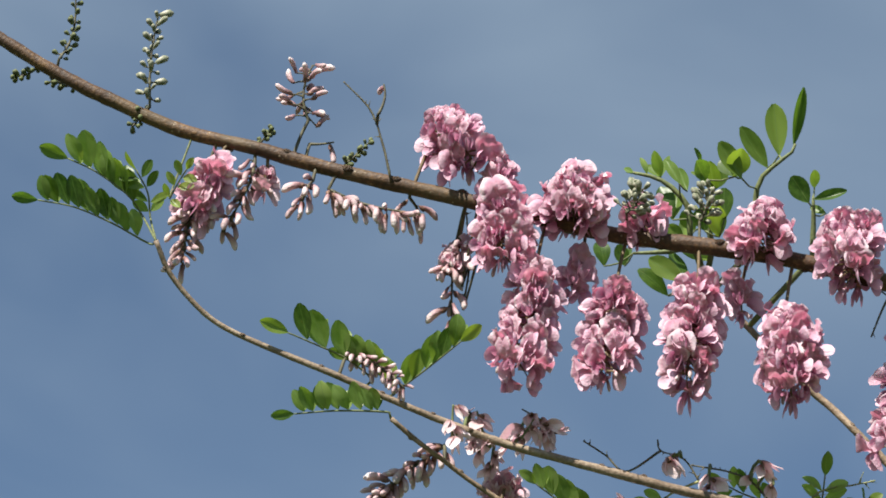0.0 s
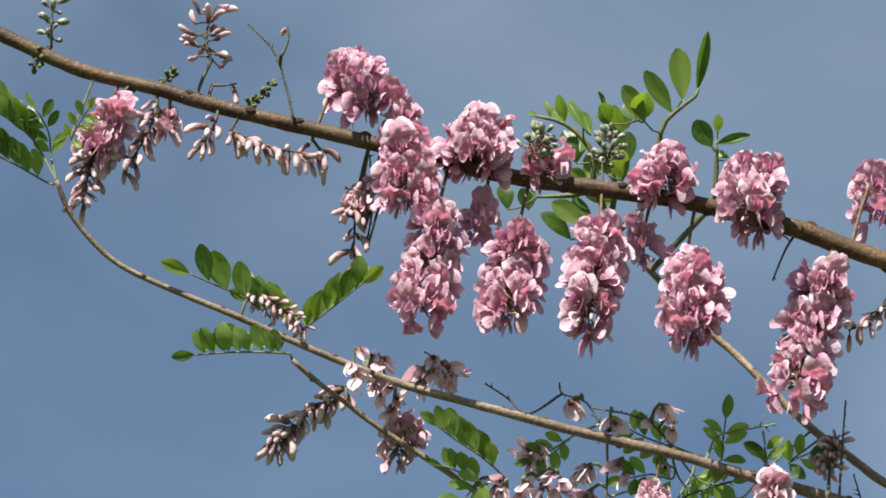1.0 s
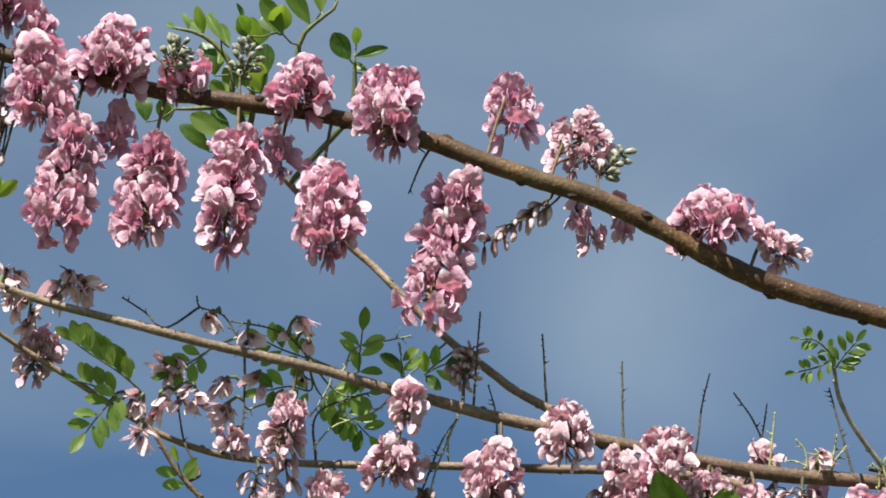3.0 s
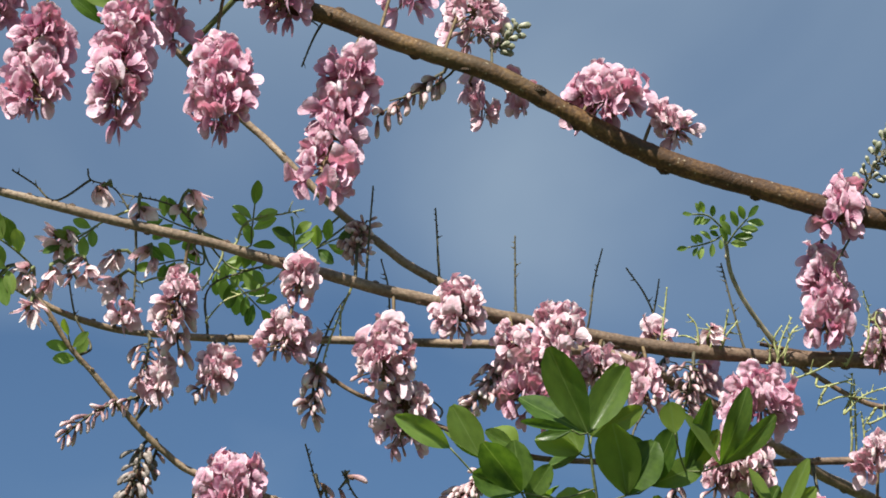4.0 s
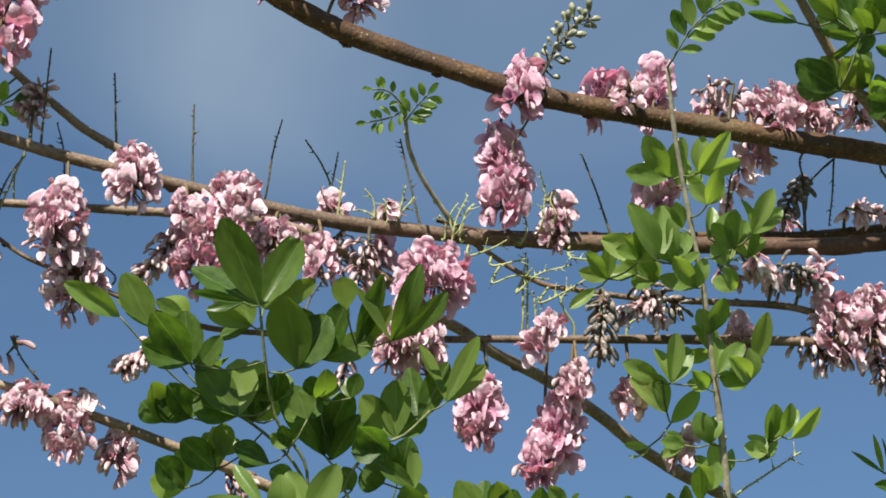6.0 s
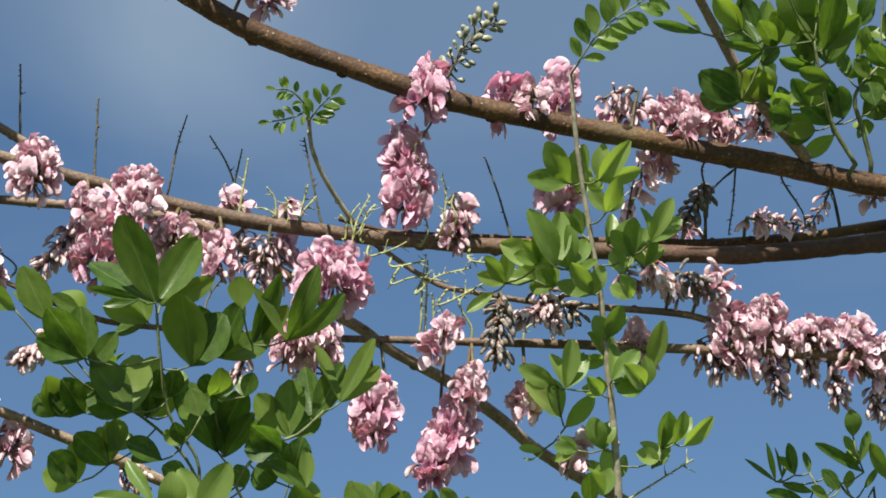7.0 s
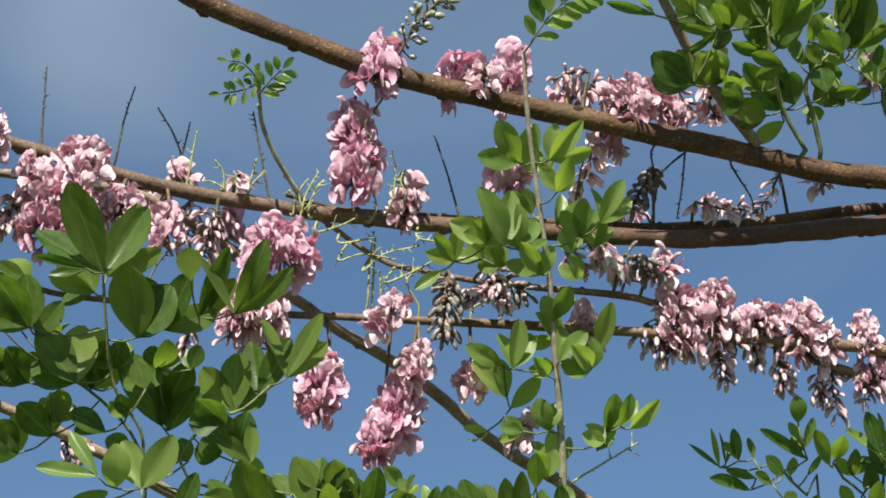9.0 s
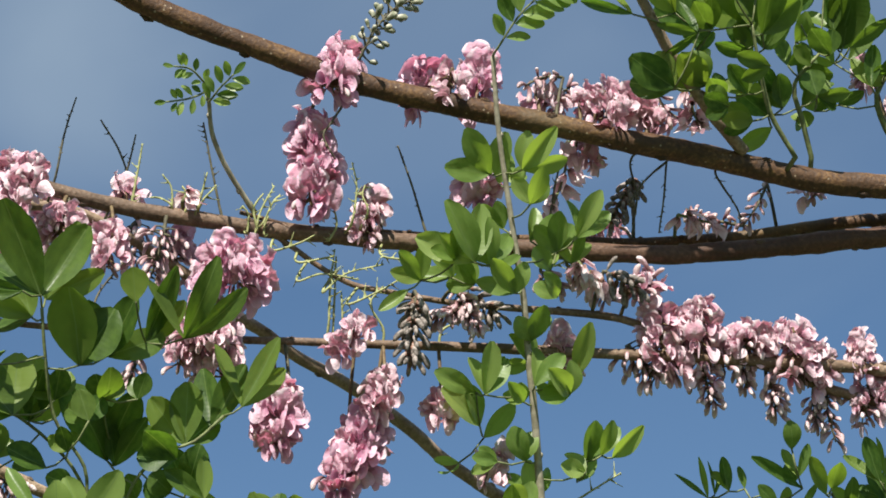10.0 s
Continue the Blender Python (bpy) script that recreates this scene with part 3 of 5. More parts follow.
def bare_stalk(rows, d, label="dry flower stalk with short bristles, flowers fallen", mat=STALK_DARK, joint=False):
    pts = [at(u, v, d - (v - rows[0][1]) * 0.3) for u, v in rows]
    holder = nearest(pts[0])
    if (holder - pts[0]).length > 0.003:
        pts.insert(0, holder)
    path = smooth_path(pts, 0.0016)
    root = thing("bare_flower_stalk", holder, label, "flower stalk", "bare flower stalks on the branches")
    verts, faces = [], []
    n = len(path)
    add_tube(verts, faces, [p - holder for p in path], [(0.0009 if mat is STALK_DARK else 0.00085) - 0.0004 * i / n for i in range(n)], 6, 0.25)
    for i in range(4, n - 1, 2):
        ahead = (path[i] - path[i - 1]).normalized()
        out = wobble(1)
        out = (out - ahead * out.dot(ahead)).normalized() + ahead * 0.6
        tip = path[i] + out * rng.choice((0.0007, 0.001, 0.0016, 0.003) if mat is STALK_DARK else (0.001, 0.002, 0.0035, 0.006)) * (1.3 if i > n * 0.4 else 0.7)
        add_twig(verts, faces, 0, 6, n, i, [(path[i] + tip) * 0.5 - holder, tip - holder], [0.0003, 0.00018])
    part("stalk", mesh_of("stalk", verts, faces, mat), root)
    if joint:
        SUPPORTS.extend((p, 0.0006) for p in path[n // 3:])
    return root


# ---- leaves ----
def leaflet(root, origin, base, tip, width, meshes, lift=0.4, loose=0.55):
    facing = -AWAY + Vector((0, 0, lift)) + wobble(loose)
    part("leaflet", rng.choice(meshes), root, turned(base - origin, tip - base, facing, (width, (tip - base).length, (width + (tip - base).length) * 0.5)))


def frond(rows, size, pairs, d, upward=False, label="pinnate leaf of small oval green leaflets"):
    """A pinnate leaf: leaflets in pairs along its rachis and one at the tip."""
    pts = [at(u, v, d + 6 * i) for i, (u, v) in enumerate(rows)]
    holder = nearest(pts[0])
    root = thing("leaf", holder, label, "leaf", "pinnate leaves on the branches")
    path = smooth_path(([holder] if (holder - pts[0]).length > 0.003 else []) + pts, 0.003)
    verts, faces = [], []
    n = len(path)
    add_tube(verts, faces, [p - holder for p in path], [0.0008 - 0.0003 * i / n for i in range(n)], 5)
    part("rachis", mesh_of("rachis", verts, faces, STALK), root)
    lead = len(smooth_path(pts, 0.003))
    first = n - lead
    pairs = round(pairs * 1.5)
    for k in range(pairs):
        i = min(n - 2, first + int(lead * (0.16 + 0.80 * k / pairs)))
        ahead = (path[i + 1] - path[i - 1]).normalized()
        across = ahead.cross(AWAY).normalized()
        for sgn in (-1, 1):
            reach = ahead * 0.6 + across * sgn * rng.uniform(0.85, 1.0) + wobble(0.10)
            if upward:
                reach = ahead * 0.35 + Vector((0, 0, 1.0)) + AWAY * 0.5 * sgn + wobble(0.15)
            base = path[i] + reach * 0.001
            long = size * (0.00118 if upward else 0.001) * rng.uniform(0.9, 1.12) * (0.8 + 0.2 * math.sin(math.pi * (k + 0.5) / pairs))
            leaflet(root, holder, base, base + reach.normalized() * long, long * rng.uniform(0.48, 0.58), rng.choice((LEAVES, YOUNG, YOUNG, YOUNG)), loose=0.28)
    ahead = (path[-1] - path[-3]).normalized()
    leaflet(root, holder, path[-1], path[-1] + ahead * size * 0.00095, size * 0.00045, LEAVES)
    return root


STEMS = {}


def leaves_on(root, d, leaf_rows, meshes=LEAVES, lift=0.4, more=0.3):
    """Leaves on a shoot, given by base u v, tip u v and width, each on its petiole; more: how often another leaf springs from the same node."""
    path, origin = list(STEMS[root.name]), root.location.copy()
    for u0, v0, u1, v1, width in leaf_rows:
        near = d + rng.uniform(-22, 22)
        base, tip = at(u0, v0, near), at(u1, v1, near + rng.uniform(-9, 14))
        join = min(path, key=lambda p: (p - base).length_squared + 0.6 * max(0.0, p.z - base.z) ** 2)
        path.append(base)
        stalk = smooth_path([join, (join + base) * 0.5 - Vector((0, 0, 0.1 * (join - base).length)), base], 0.006)
        verts, faces = [], []
        add_tube(verts, faces, [p - origin for p in stalk], [0.0006] * len(stalk), 5)
        part("petiole", mesh_of("petiole", verts, faces, STALK), root)
        leaflet(root, origin, base, base + (tip - base) * 1.05, width * 0.00097, meshes, lift, 0.34)
        for turn in (-1, 1):
            if rng.random() < more:
                aim = Matrix.Rotation(turn * rng.uniform(0.4, 1.0), 3, AWAY) @ (tip - base) + AWAY * rng.uniform(0.006, 0.02)
                leaflet(root, origin, base, base + aim * rng.uniform(0.7, 0.95), width * 0.0009, meshes, lift)
    return root


def shoot(label, stem, d, leaf_rows, meshes=LEAVES, onward=(), lift=0.4, thick=2.0, more=0.3):
    """A leafy shoot: its stem, from the foot up, and its leaves. With no stem, the leaves sit on the upright shoot."""
    if stem:
        path = smooth_path([at(u, v, d) for u, v in reversed(stem)] + [Vector(p) for p in onward], 0.006)
        if not onward:
            path = path + [nearest(path[-1])]
    else:
        path = list(UPRIGHT)
    origin = path[-1].copy()
    root = thing("leafy_shoot", origin, label, "leafy shoot", "leafy shoots")
    STEMS[root.name] = path
    if stem:
        verts, faces = [], []
        n = len(path)
        add_tube(verts, faces, [p - origin for p in path], [0.001 * (0.9 + (thick - 0.9) * min(1.0, i / (n * 0.5))) for i in range(n)], 8, 0.08)
        part("stem", mesh_of("stem", verts, faces, STALK), root)
    return leaves_on(root, d, leaf_rows, meshes, lift, more)


# ---- ground and trunk, out of view ----
ground = new("ground", mesh_of("ground", [(-2000, -2000, 0), (2000, -2000, 0), (2000, 2000, 0), (-2000, 2000, 0)], [(0, 1, 2, 3)], GROUND))
tagged(ground, "short grass and bare earth under the tree", "ground", kind="structure")
TRUNK = [Vector((1.35, 1.55, -0.05)), Vector((1.33, 1.56, 0.7)), Vector((1.30, 1.58, 1.5)), Vector((1.27, 1.60, 2.0)), Vector((1.26, 1.6, 2.45))]
verts, faces = [], []
trunk_path = smooth_path(TRUNK, 0.03)
add_tube(verts, faces, trunk_path, [0.055 - 0.03 * i / len(trunk_path) for i in range(len(trunk_path))], 16, 0.12)
tagged(new("trunk", mesh_of("trunk", verts, faces, BARK)), "slim brown tree trunk standing on the grass", "tree trunk")

# ---- branches ----
branch("long brown upper branch, rough bark with pale lenticels", 4.6, 8.1, 10, 20, ((-606, 272), (-582, 257), (-544, 234), (-506, 215), (-460, 195), (-412, 183), (-374, 172), (-330, 161), (-283, 150), (-184, 126), (-149, 121), (-113, 116), (-70, 109), (-6, 93), (29, 80), (65, 68), (100, 57), (136, 39), (171, 20), (206, 4), (243, -8), (280, -18), (316, -28), (352, -35), (390, -40), (427, -45), (464, -49), (501, -54), (540, -58), (575, -63), (610, -68), (643, -70), (682, -69), (705, -66)), BARK, onward=((0.959, 1.533, 2.350), (1.27, 1.60, 2.3)))
branch("slender tan branch arching under the flowers, bark with bud scars", 1.6, 7.1, 90, 0, ((-478, 124), (-468, 102), (-449, 80), (-431, 67), (-402, 54), (-357, 36), (-325, 22), (-288, 7), (-252, -6), (-215, -16), (-180, -25), (-145, -34), (-110, -42), (-75, -50), (-40, -60), (-5, -69), (31, -79), (67, -87), (103, -95), (138, -102), (175, -110), (212, -116), (250, -119), (285, -122), (320, -123), (357, -124), (395, -123), (440, -123), (490, -122), (530, -121), (570, -116), (610, -110), (650, -103), (690, -97)), BARK_AGED, onward=((0.965, 1.557, 2.393), (1.27, 1.60, 2.38)))
branch("thin reddish branch running close above another", 1.4, 4.6, -15, -15, ((270, -113), (305, -119), (357, -119), (393, -119), (468, -116), (506, -115), (544, -111), (581, -106), (620, -98), (658, -91), (690, -86)), BARK, onward=((0.969, 1.545, 2.404), (1.27, 1.60, 2.42)))
branch("thin grey-brown branch hung with flower clusters", 1.6, 4.6, 75, -70, ((-323, 9), (-306, -5), (-288, -18), (-269, -32), (-226, -59), (-200, -76), (-170, -93), (-136, -104), (-101, -108), (-66, -110), (5, -111), (76, -113), (111, -114), (139, -117), (181, -121), (248, -155), (269, -172), (290, -183), (308, -195), (347, -214), (382, -236), (404, -253), (436, -272), (456, -281), (483, -297)), BARK_TAN, onward=((0.729, 1.838, 2.091), (1.29, 1.58, 1.7)))
branch("straight brown branch crowded with pink flowers", 1.4, 4.2, 25, 52, ((-13, -125), (13, -143), (41, -154), (84, -171), (111, -180), (140, -186), (208, -188), (276, -188), (312, -187), (350, -186), (388, -185), (425, -184), (500, -183), (577, -182), (650, -182), (705, -183)), BARK_MID, onward=((0.958, 1.547, 2.240), (1.27, 1.60, 2.05)))
branch("thin brown branch half hidden by flower stalks", 1.6, 3.5, 25, 50, ((285, -121), (303, -131), (321, -142), (341, -151), (362, -154), (400, -158), (434, -159), (492, -160), (519, -164), (562, -176), (601, -185), (630, -193), (655, -199), (683, -204), (705, -210)), BARK_MID, onward=((0.955, 1.586, 2.169), (1.28, 1.59, 1.9)))
branch("pale tan side branch slanting down to join another", 2.1, 3.2, -60, 10, ((-120, 95), (-110, 84), (-94, 66), (-60, 31), (-41, 14), (-31, 4), (-6, -21), (12, -37), (30, -50), (47, -63), (67, -74), (86, -85)), BARK_TAN)
branch("curved tan branch with clusters along it", 1.6, 4.2, 70, 60, ((-186, -84), (-178, -91), (-164, -114), (-150, -130), (-136, -147), (-120, -166), (-104, -181), (-86, -194), (-40, -210), (-4, -222), (32, -232), (140, -271), (165, -282), (191, -293), (214, -306)), BARK_TAN, onward=((0.459, 1.678, 2.038), (1.31, 1.57, 1.3)))
branch("smooth grey-brown shoot rising from the upper branch", 2.8, 4.2, 60, 22, ((479, 70), (486, 58), (495, 44), (509, 22), (527, -4), (552, -33), (575, -55)), BARK_TAN)
branch("pale young shoot tipped with small leaves", 1.2, 1.9, 45, 25, ((245, -39), (248, -49), (251, -67), (259, -84), (270, -100), (280, -113)), STEM_PALE)
branch("upright pale green shoot", 1.4, 2.7, 60, 80, ((415, -10), (422, -52), (432, -95), (440, -127), (447, -156), (452, -185), (459, -221), (464, -251), (468, -276), (471, -305)), STEM_PALE, onward=((0.452, 1.608, 2.103), (0.458, 1.632, 2.033), (0.469, 1.682, 1.733), (0.49, 1.752, 0.0)), name="shoot_stem")
UPRIGHT = [s[0] for s in SUPPORTS[-40:]]

# ---- flower clusters, along the branches ----
cluster("bloom", "hanging cluster of rose-pink pea flowers, densely packed", (-292, 204), (-259, 160), 49, -15, 28)
cluster("bloom", "round clump of pale pink pea flowers", (-250, 171), (-250, 151), 32, 0, 9)
cluster("bloom", "hanging cluster of rose-pink pea flowers, densely packed", (-250, 156), (-252, 100), 44, 16, 28)
cluster("bloom", "hanging cluster of rose-pink pea flowers, densely packed", (-200, 168), (-207, 127), 50, 12, 36)
cluster("bloom", "round clump of pale pink pea flowers", (-159, 145), (-164, 126), 30, 10, 8)
cluster("greenbud", "short tuft of tight green flower buds", (-172, 139), (-162, 154), 30, 40, 24)
cluster("greenbud", "upright spray of small grey-green flower buds", (-125, 133), (-119, 155), 27, 0, 18)
cluster("bloom", "long hanging cluster of pink pea flowers, densely packed", (-228, 112), (-245, 30), 44, 36, 44)
cluster("bloom", "round clump of pale pink pea flowers", (-199, 109), (-207, 93), 19, 10, 6)
cluster("bloom", "long hanging cluster of pink pea flowers, densely packed", (-178, 97), (-187, 26), 42, 34, 35)
cluster("bloom", "long hanging cluster of pink pea flowers, densely packed", (-126, 100), (-136, 22), 41, 32, 37)
cluster("bloom", "round clump of pale pink pea flowers", (-98, 96), (-99, 76), 19, 0, 6)
cluster("bloom", "long hanging cluster of pink pea flowers, densely packed", (-72, 83), (-72, 16), 42, 32, 33)
cluster("bloom", "hanging cluster of rose-pink pea flowers", (-85, 145), (-89, 107), 45, 14, 24)
cluster("bloom", "hanging cluster of rose-pink pea flowers, densely packed", (-29, 135), (-31, 85), 50, 20, 30)
cluster("bloom", "hanging cluster of rose-pink pea flowers", (-433, 180), (-458, 134), 34, 20, 20)
cluster("bud", "hanging cluster of pale pink flower buds", (-448, 154), (-460, 109), 34, 25, 34, big=True)
cluster("bud", "hanging cluster of pale pink flower buds", (-411, 174), (-433, 129), 30, 15, 24, big=True)
cluster("half", "hanging pink flower cluster ending in pale buds", (-402, 174), (-407, 146), 19, 10, 6, big=True)
cluster("bud", "hanging cluster of pale pink flower buds", (-373, 162), (-382, 145), 25, 20, 11, big=True)
cluster("bud", "hanging cluster of pale pink flower buds", (-363, 156), (-301, 139), 28, 20, 32, True, big=True)
cluster("half", "hanging pink flower cluster ending in pale buds", (-275, 128), (-292, 91), 23, 0, 16, big=True)
cluster("bud", "hanging cluster of pale pink flower buds", (-281, 115), (-283, 71), 16, 0, 14, big=True)
cluster("bud", "upright cluster of whitish pink flower buds", (-376, 200), (-373, 236), 46, 0, 19, big=True)
cluster("greenbud", "upright spray of small grey-green flower buds", (-542, 243), (-531, 286), 18, 10, 16)
cluster("greenbud", "upright spray of small grey-green flower buds", (-481, 210), (-475, 271), 21, 10, 22)
cluster("greenbud", "short tuft of tight green flower buds", (-485, 209), (-493, 198), 18, 10, 8)
cluster("greenbud", "short tuft of tight green flower buds", (-411, 182), (-400, 194), 11, 10, 9)
cluster("greenbud", "upright spray of small grey-green flower buds", (-354, 170), (-335, 187), 14, 10, 14)
cluster("greenbud", "short tuft of tight green flower buds", (-556, 238), (-573, 232), 5, 10, 8)
cluster("greenbud", "short tuft of tight green flower buds", (-529, 223), (-548, 228), 7, 0, 10)
cluster("bud", "hanging cluster of pale pink flower buds", (-310, 150), (-301, 130), 14, 0, 4, big=True)
cluster("bud", "hanging cluster of pale pink flower buds", (-350, 51), (-314, 28), 25, 60, 26)
cluster("bud", "hanging cluster of pale pink flower buds", (-288, -8), (-337, -47), 24, 48, 46, big=True)
cluster("half", "hanging pink flower cluster ending in pale buds", (-245, -25), (-259, -63), 35, 30, 18)
cluster("wither", "faded whitish flowers shrivelling on a thin stalk", (-284, -6), (-283, 18), 12, 90, 3)
cluster("wither", "faded whitish flowers shrivelling on a thin stalk", (-259, -9), (-267, 14), 21, 60, 3)
cluster("wither", "faded whitish flowers shrivelling on a thin stalk", (-249, -9), (-231, 9), 25, 60, 4)
cluster("wither", "faded whitish flowers shrivelling on a thin stalk", (-256, -9), (-259, -25), 21, 40, 4)
cluster("half", "hanging pink flower cluster ending in pale buds", (-90, -63), (-109, -113), 34, 58, 24)
cluster("bud", "hanging cluster of pale pink flower buds", (-95, -88), (-95, -120), 25, 58, 10, big=True)
cluster("half", "clump of pink flowers and pale buds", (-19, -61), (-20, -81), 30, 60, 15)
cluster("half", "hanging pink flower cluster ending in pale buds", (-24, -90), (-36, -130), 42, 58, 22)
cluster("half", "hanging pink flower cluster ending in pale buds", (40, -94), (32, -152), 42, 58, 34)
cluster("half", "hanging pink flower cluster ending in pale buds", (82, -70), (78, -113), 38, 55, 28)
cluster("bloom", "long hanging cluster of pink pea flowers, densely packed", (14, 73), (-11, -23), 44, 25, 42)
cluster("bud", "hanging cluster of pale pink flower buds", (70, 57), (28, 29), 30, 0, 20, hang=True, big=True)
cluster("bloom", "round clump of pale pink pea flowers", (44, 126), (46, 100), 41, -60, 13)
cluster("half", "hanging pink flower cluster ending in pale buds", (84, 112), (93, 68), 49, -35, 28)
cluster("greenbud", "upright spray of small grey-green flower buds", (100, 71), (116, 87), 21, -10, 16)
cluster("half", "small loose tuft of pink flowers and buds", (86, 51), (97, 31), 25, -40, 7)
cluster("half", "hanging pink flower cluster ending in pale buds", (118, 60), (120, 24), 21, -40, 7)
cluster("bloom", "round clump of pale pink pea flowers", (170, 57), (170, 25), 57, 0, 26)
cluster("half", "clump of pink flowers and pale buds", (206, 36), (218, 18), 34, 0, 13)
cluster("bud", "upright cluster of whitish pink flower buds", (16, -55), (22, -36), 28, 25, 16)
cluster("half", "hanging pink flower cluster ending in pale buds", (-102, -121), (-113, -151), 27, 58, 12)
cluster("bud", "hanging cluster of pale pink flower buds", (-64, -129), (-87, -145), 28, 58, 12)
cluster("bud", "hanging cluster of pale pink flower buds", (-8, -126), (-13, -156), 23, 58, 13, big=True)
cluster("half", "hanging pink flower cluster ending in pale buds", (50, -138), (40, -184), 46, 58, 30)
cluster("bloom", "hanging cluster of rose-pink pea flowers, densely packed", (-57, -183), (-70, -224), 44, 58, 32)
cluster("bud", "hanging cluster of pale pink flower buds", (-86, -208), (-86, -233), 32, 58, 8)
cluster("bloom", "long hanging cluster of pink pea flowers, densely packed", (127, -108), (126, -166), 42, 48, 34)
cluster("bud", "hanging cluster of pale pink flower buds", (114, -124), (87, -153), 35, 58, 26)
cluster("half", "hanging pink flower cluster ending in pale buds", (168, -114), (170, -144), 36, 48, 20)
cluster("half", "clump of pink flowers and pale buds", (199, -128), (198, -151), 35, 58, 12)
cluster("bud", "hanging cluster of pale pink flower buds", (228, -125), (222, -155), 46, 45, 28)
cluster("bloom", "hanging cluster of rose-pink pea flowers, densely packed", (269, -127), (274, -168), 51, 45, 30)
cluster("half", "hanging pink flower cluster ending in pale buds", (256, -168), (260, -207), 53, 58, 28)
cluster("half", "small loose tuft of pink flowers and buds", (138, -92), (154, -97), 22, -32, 5)
cluster("half", "small loose tuft of pink flowers and buds", (204, -101), (203, -110), 26, 15, 6)
cluster("bloom", "round clump of pale pink pea flowers", (324, -10), (319, -36), 37, 10, 15)
cluster("bloom", "long hanging cluster of pink pea flowers, densely packed", (307, -48), (311, -117), 35, 2, 32)
cluster("half", "hanging pink flower cluster ending in pale buds", (352, -92), (344, -134), 29, 12, 22)
cluster("bloom", "round clump of pale pink pea flowers", (375, -19), (372, -38), 32, -14, 11)
cluster("bloom", "round clump of pale pink pea flowers", (407, -10), (404, -36), 30, -14, 11)
cluster("half", "hanging pink flower cluster ending in pale buds", (391, -13), (388, -45), 32, 12, 8)
cluster("greenbud", "upright spray of small grey-green flower buds", (335, -16), (363, 20), 30, 20, 26)
cluster("bud", "row of drooping pale pink buds under the branch", (98, -195), (78, -209), 21, 60, 16)
cluster("bud", "hanging cluster of pale pink flower buds", (-108, -177), (-121, -209), 14, 58, 12)
cluster("wither", "faded whitish flowers shrivelling on a thin stalk", (53, -228), (43, -238), 32, 58, 12)
cluster("half", "clump of pink flowers and pale buds", (21, -222), (11, -252), 39, 58, 24)
cluster("half", "clump of pink flowers and pale buds", (46, -234), (41, -262), 39, 58, 24)
cluster("half", "clump of pink flowers and pale buds", (78, -252), (72, -273), 35, 58, 16)
cluster("bud", "hanging cluster of pale pink flower buds", (218, -198), (212, -220), 25, 58, 12)
cluster("bud", "hanging cluster of pale pink flower buds", (309, -214), (300, -247), 39, 58, 22)
cluster("half", "hanging pink flower cluster ending in pale buds", (368, -198), (353, -232), 32, 58, 14)
cluster("bloom", "hanging cluster of rose-pink pea flowers, densely packed", (364, -222), (334, -285), 37, 58, 32)
cluster("bloom", "hanging cluster of rose-pink pea flowers", (301, -210), (304, -259), 32, 58, 22)
cluster("half", "small loose tuft of pink flowers and buds", (349, -172), (338, -191), 25, 58, 9)
cluster("dry", "hanging cluster of dry grey-brown flower buds", (381, -155), (381, -194), 25, 58, 40, big=True)
cluster("bloom", "round clump of pale pink pea flowers", (411, -77), (407, -95), 27, -20, 9)
cluster("wither", "faded whitish flowers shrivelling on a thin stalk", (464, -58), (456, -102), 21, -30, 9)
cluster("dry", "hanging cluster of dry grey-brown flower buds", (507, -76), (494, -103), 19, -20, 26, big=True)
cluster("half", "small loose tuft of pink flowers and buds", (469, -58), (486, -67), 21, -10, 7)
cluster("bud", "row of drooping pale pink buds under the branch", (580, -100), (541, -92), 21, -30, 22)
cluster("bud", "hanging cluster of pale pink flower buds", (591, -73), (578, -100), 21, -20, 11)
cluster("half", "small loose tuft of pink flowers and buds", (500, -106), (478, -112), 21, -40, 8)
cluster("half", "clump of pink flowers and pale buds", (481, -22), (489, -45), 39, 0, 17)
cluster("half", "small loose tuft of pink flowers and buds", (509, -29), (519, -41), 25, 0, 7)
cluster("bud", "row of drooping pale pink buds under the branch", (458, -19), (435, -26), 21, 0, 10)
cluster("bud", "row of drooping pale pink buds under the branch", (454, -33), (463, -24), 21, 0, 10)
cluster("wither", "faded whitish flowers shrivelling on a thin stalk", (538, -19), (548, -42), 21, 0, 7)
cluster("half", "clump of pink flowers and pale buds", (468, -172), (478, -195), 32, 40, 12)
cluster("bud", "hanging cluster of pale pink flower buds", (477, -135), (497, -152), 28, -25, 20)
cluster("half", "clump of pink flowers and pale buds", (513, -145), (527, -133), 28, 40, 13)
cluster("half", "clump of pink flowers and pale buds", (531, -155), (537, -180), 39, 40, 18)
cluster("bud", "hanging cluster of pale pink flower buds", (512, -178), (533, -197), 39, 40, 30)
cluster("half", "hanging pink flower cluster ending in pale buds", (557, -149), (558, -175), 37, 40, 18)
cluster("bud", "hanging cluster of pale pink flower buds", (562, -182), (571, -210), 35, 40, 30)
cluster("half", "clump of pink flowers and pale buds", (587, -158), (590, -188), 39, 40, 22)
cluster("half", "clump of pink flowers and pale buds", (616, -160), (617, -188), 42, 40, 24)
cluster("half", "clump of pink flowers and pale buds", (639, -173), (630, -192), 32, 40, 10)
cluster("bud", "hanging cluster of pale pink flower buds", (602, -191), (610, -213), 28, 40, 20)
cluster("half", "clump of pink flowers and pale buds", (662, -164), (664, -184), 30, 40, 12)
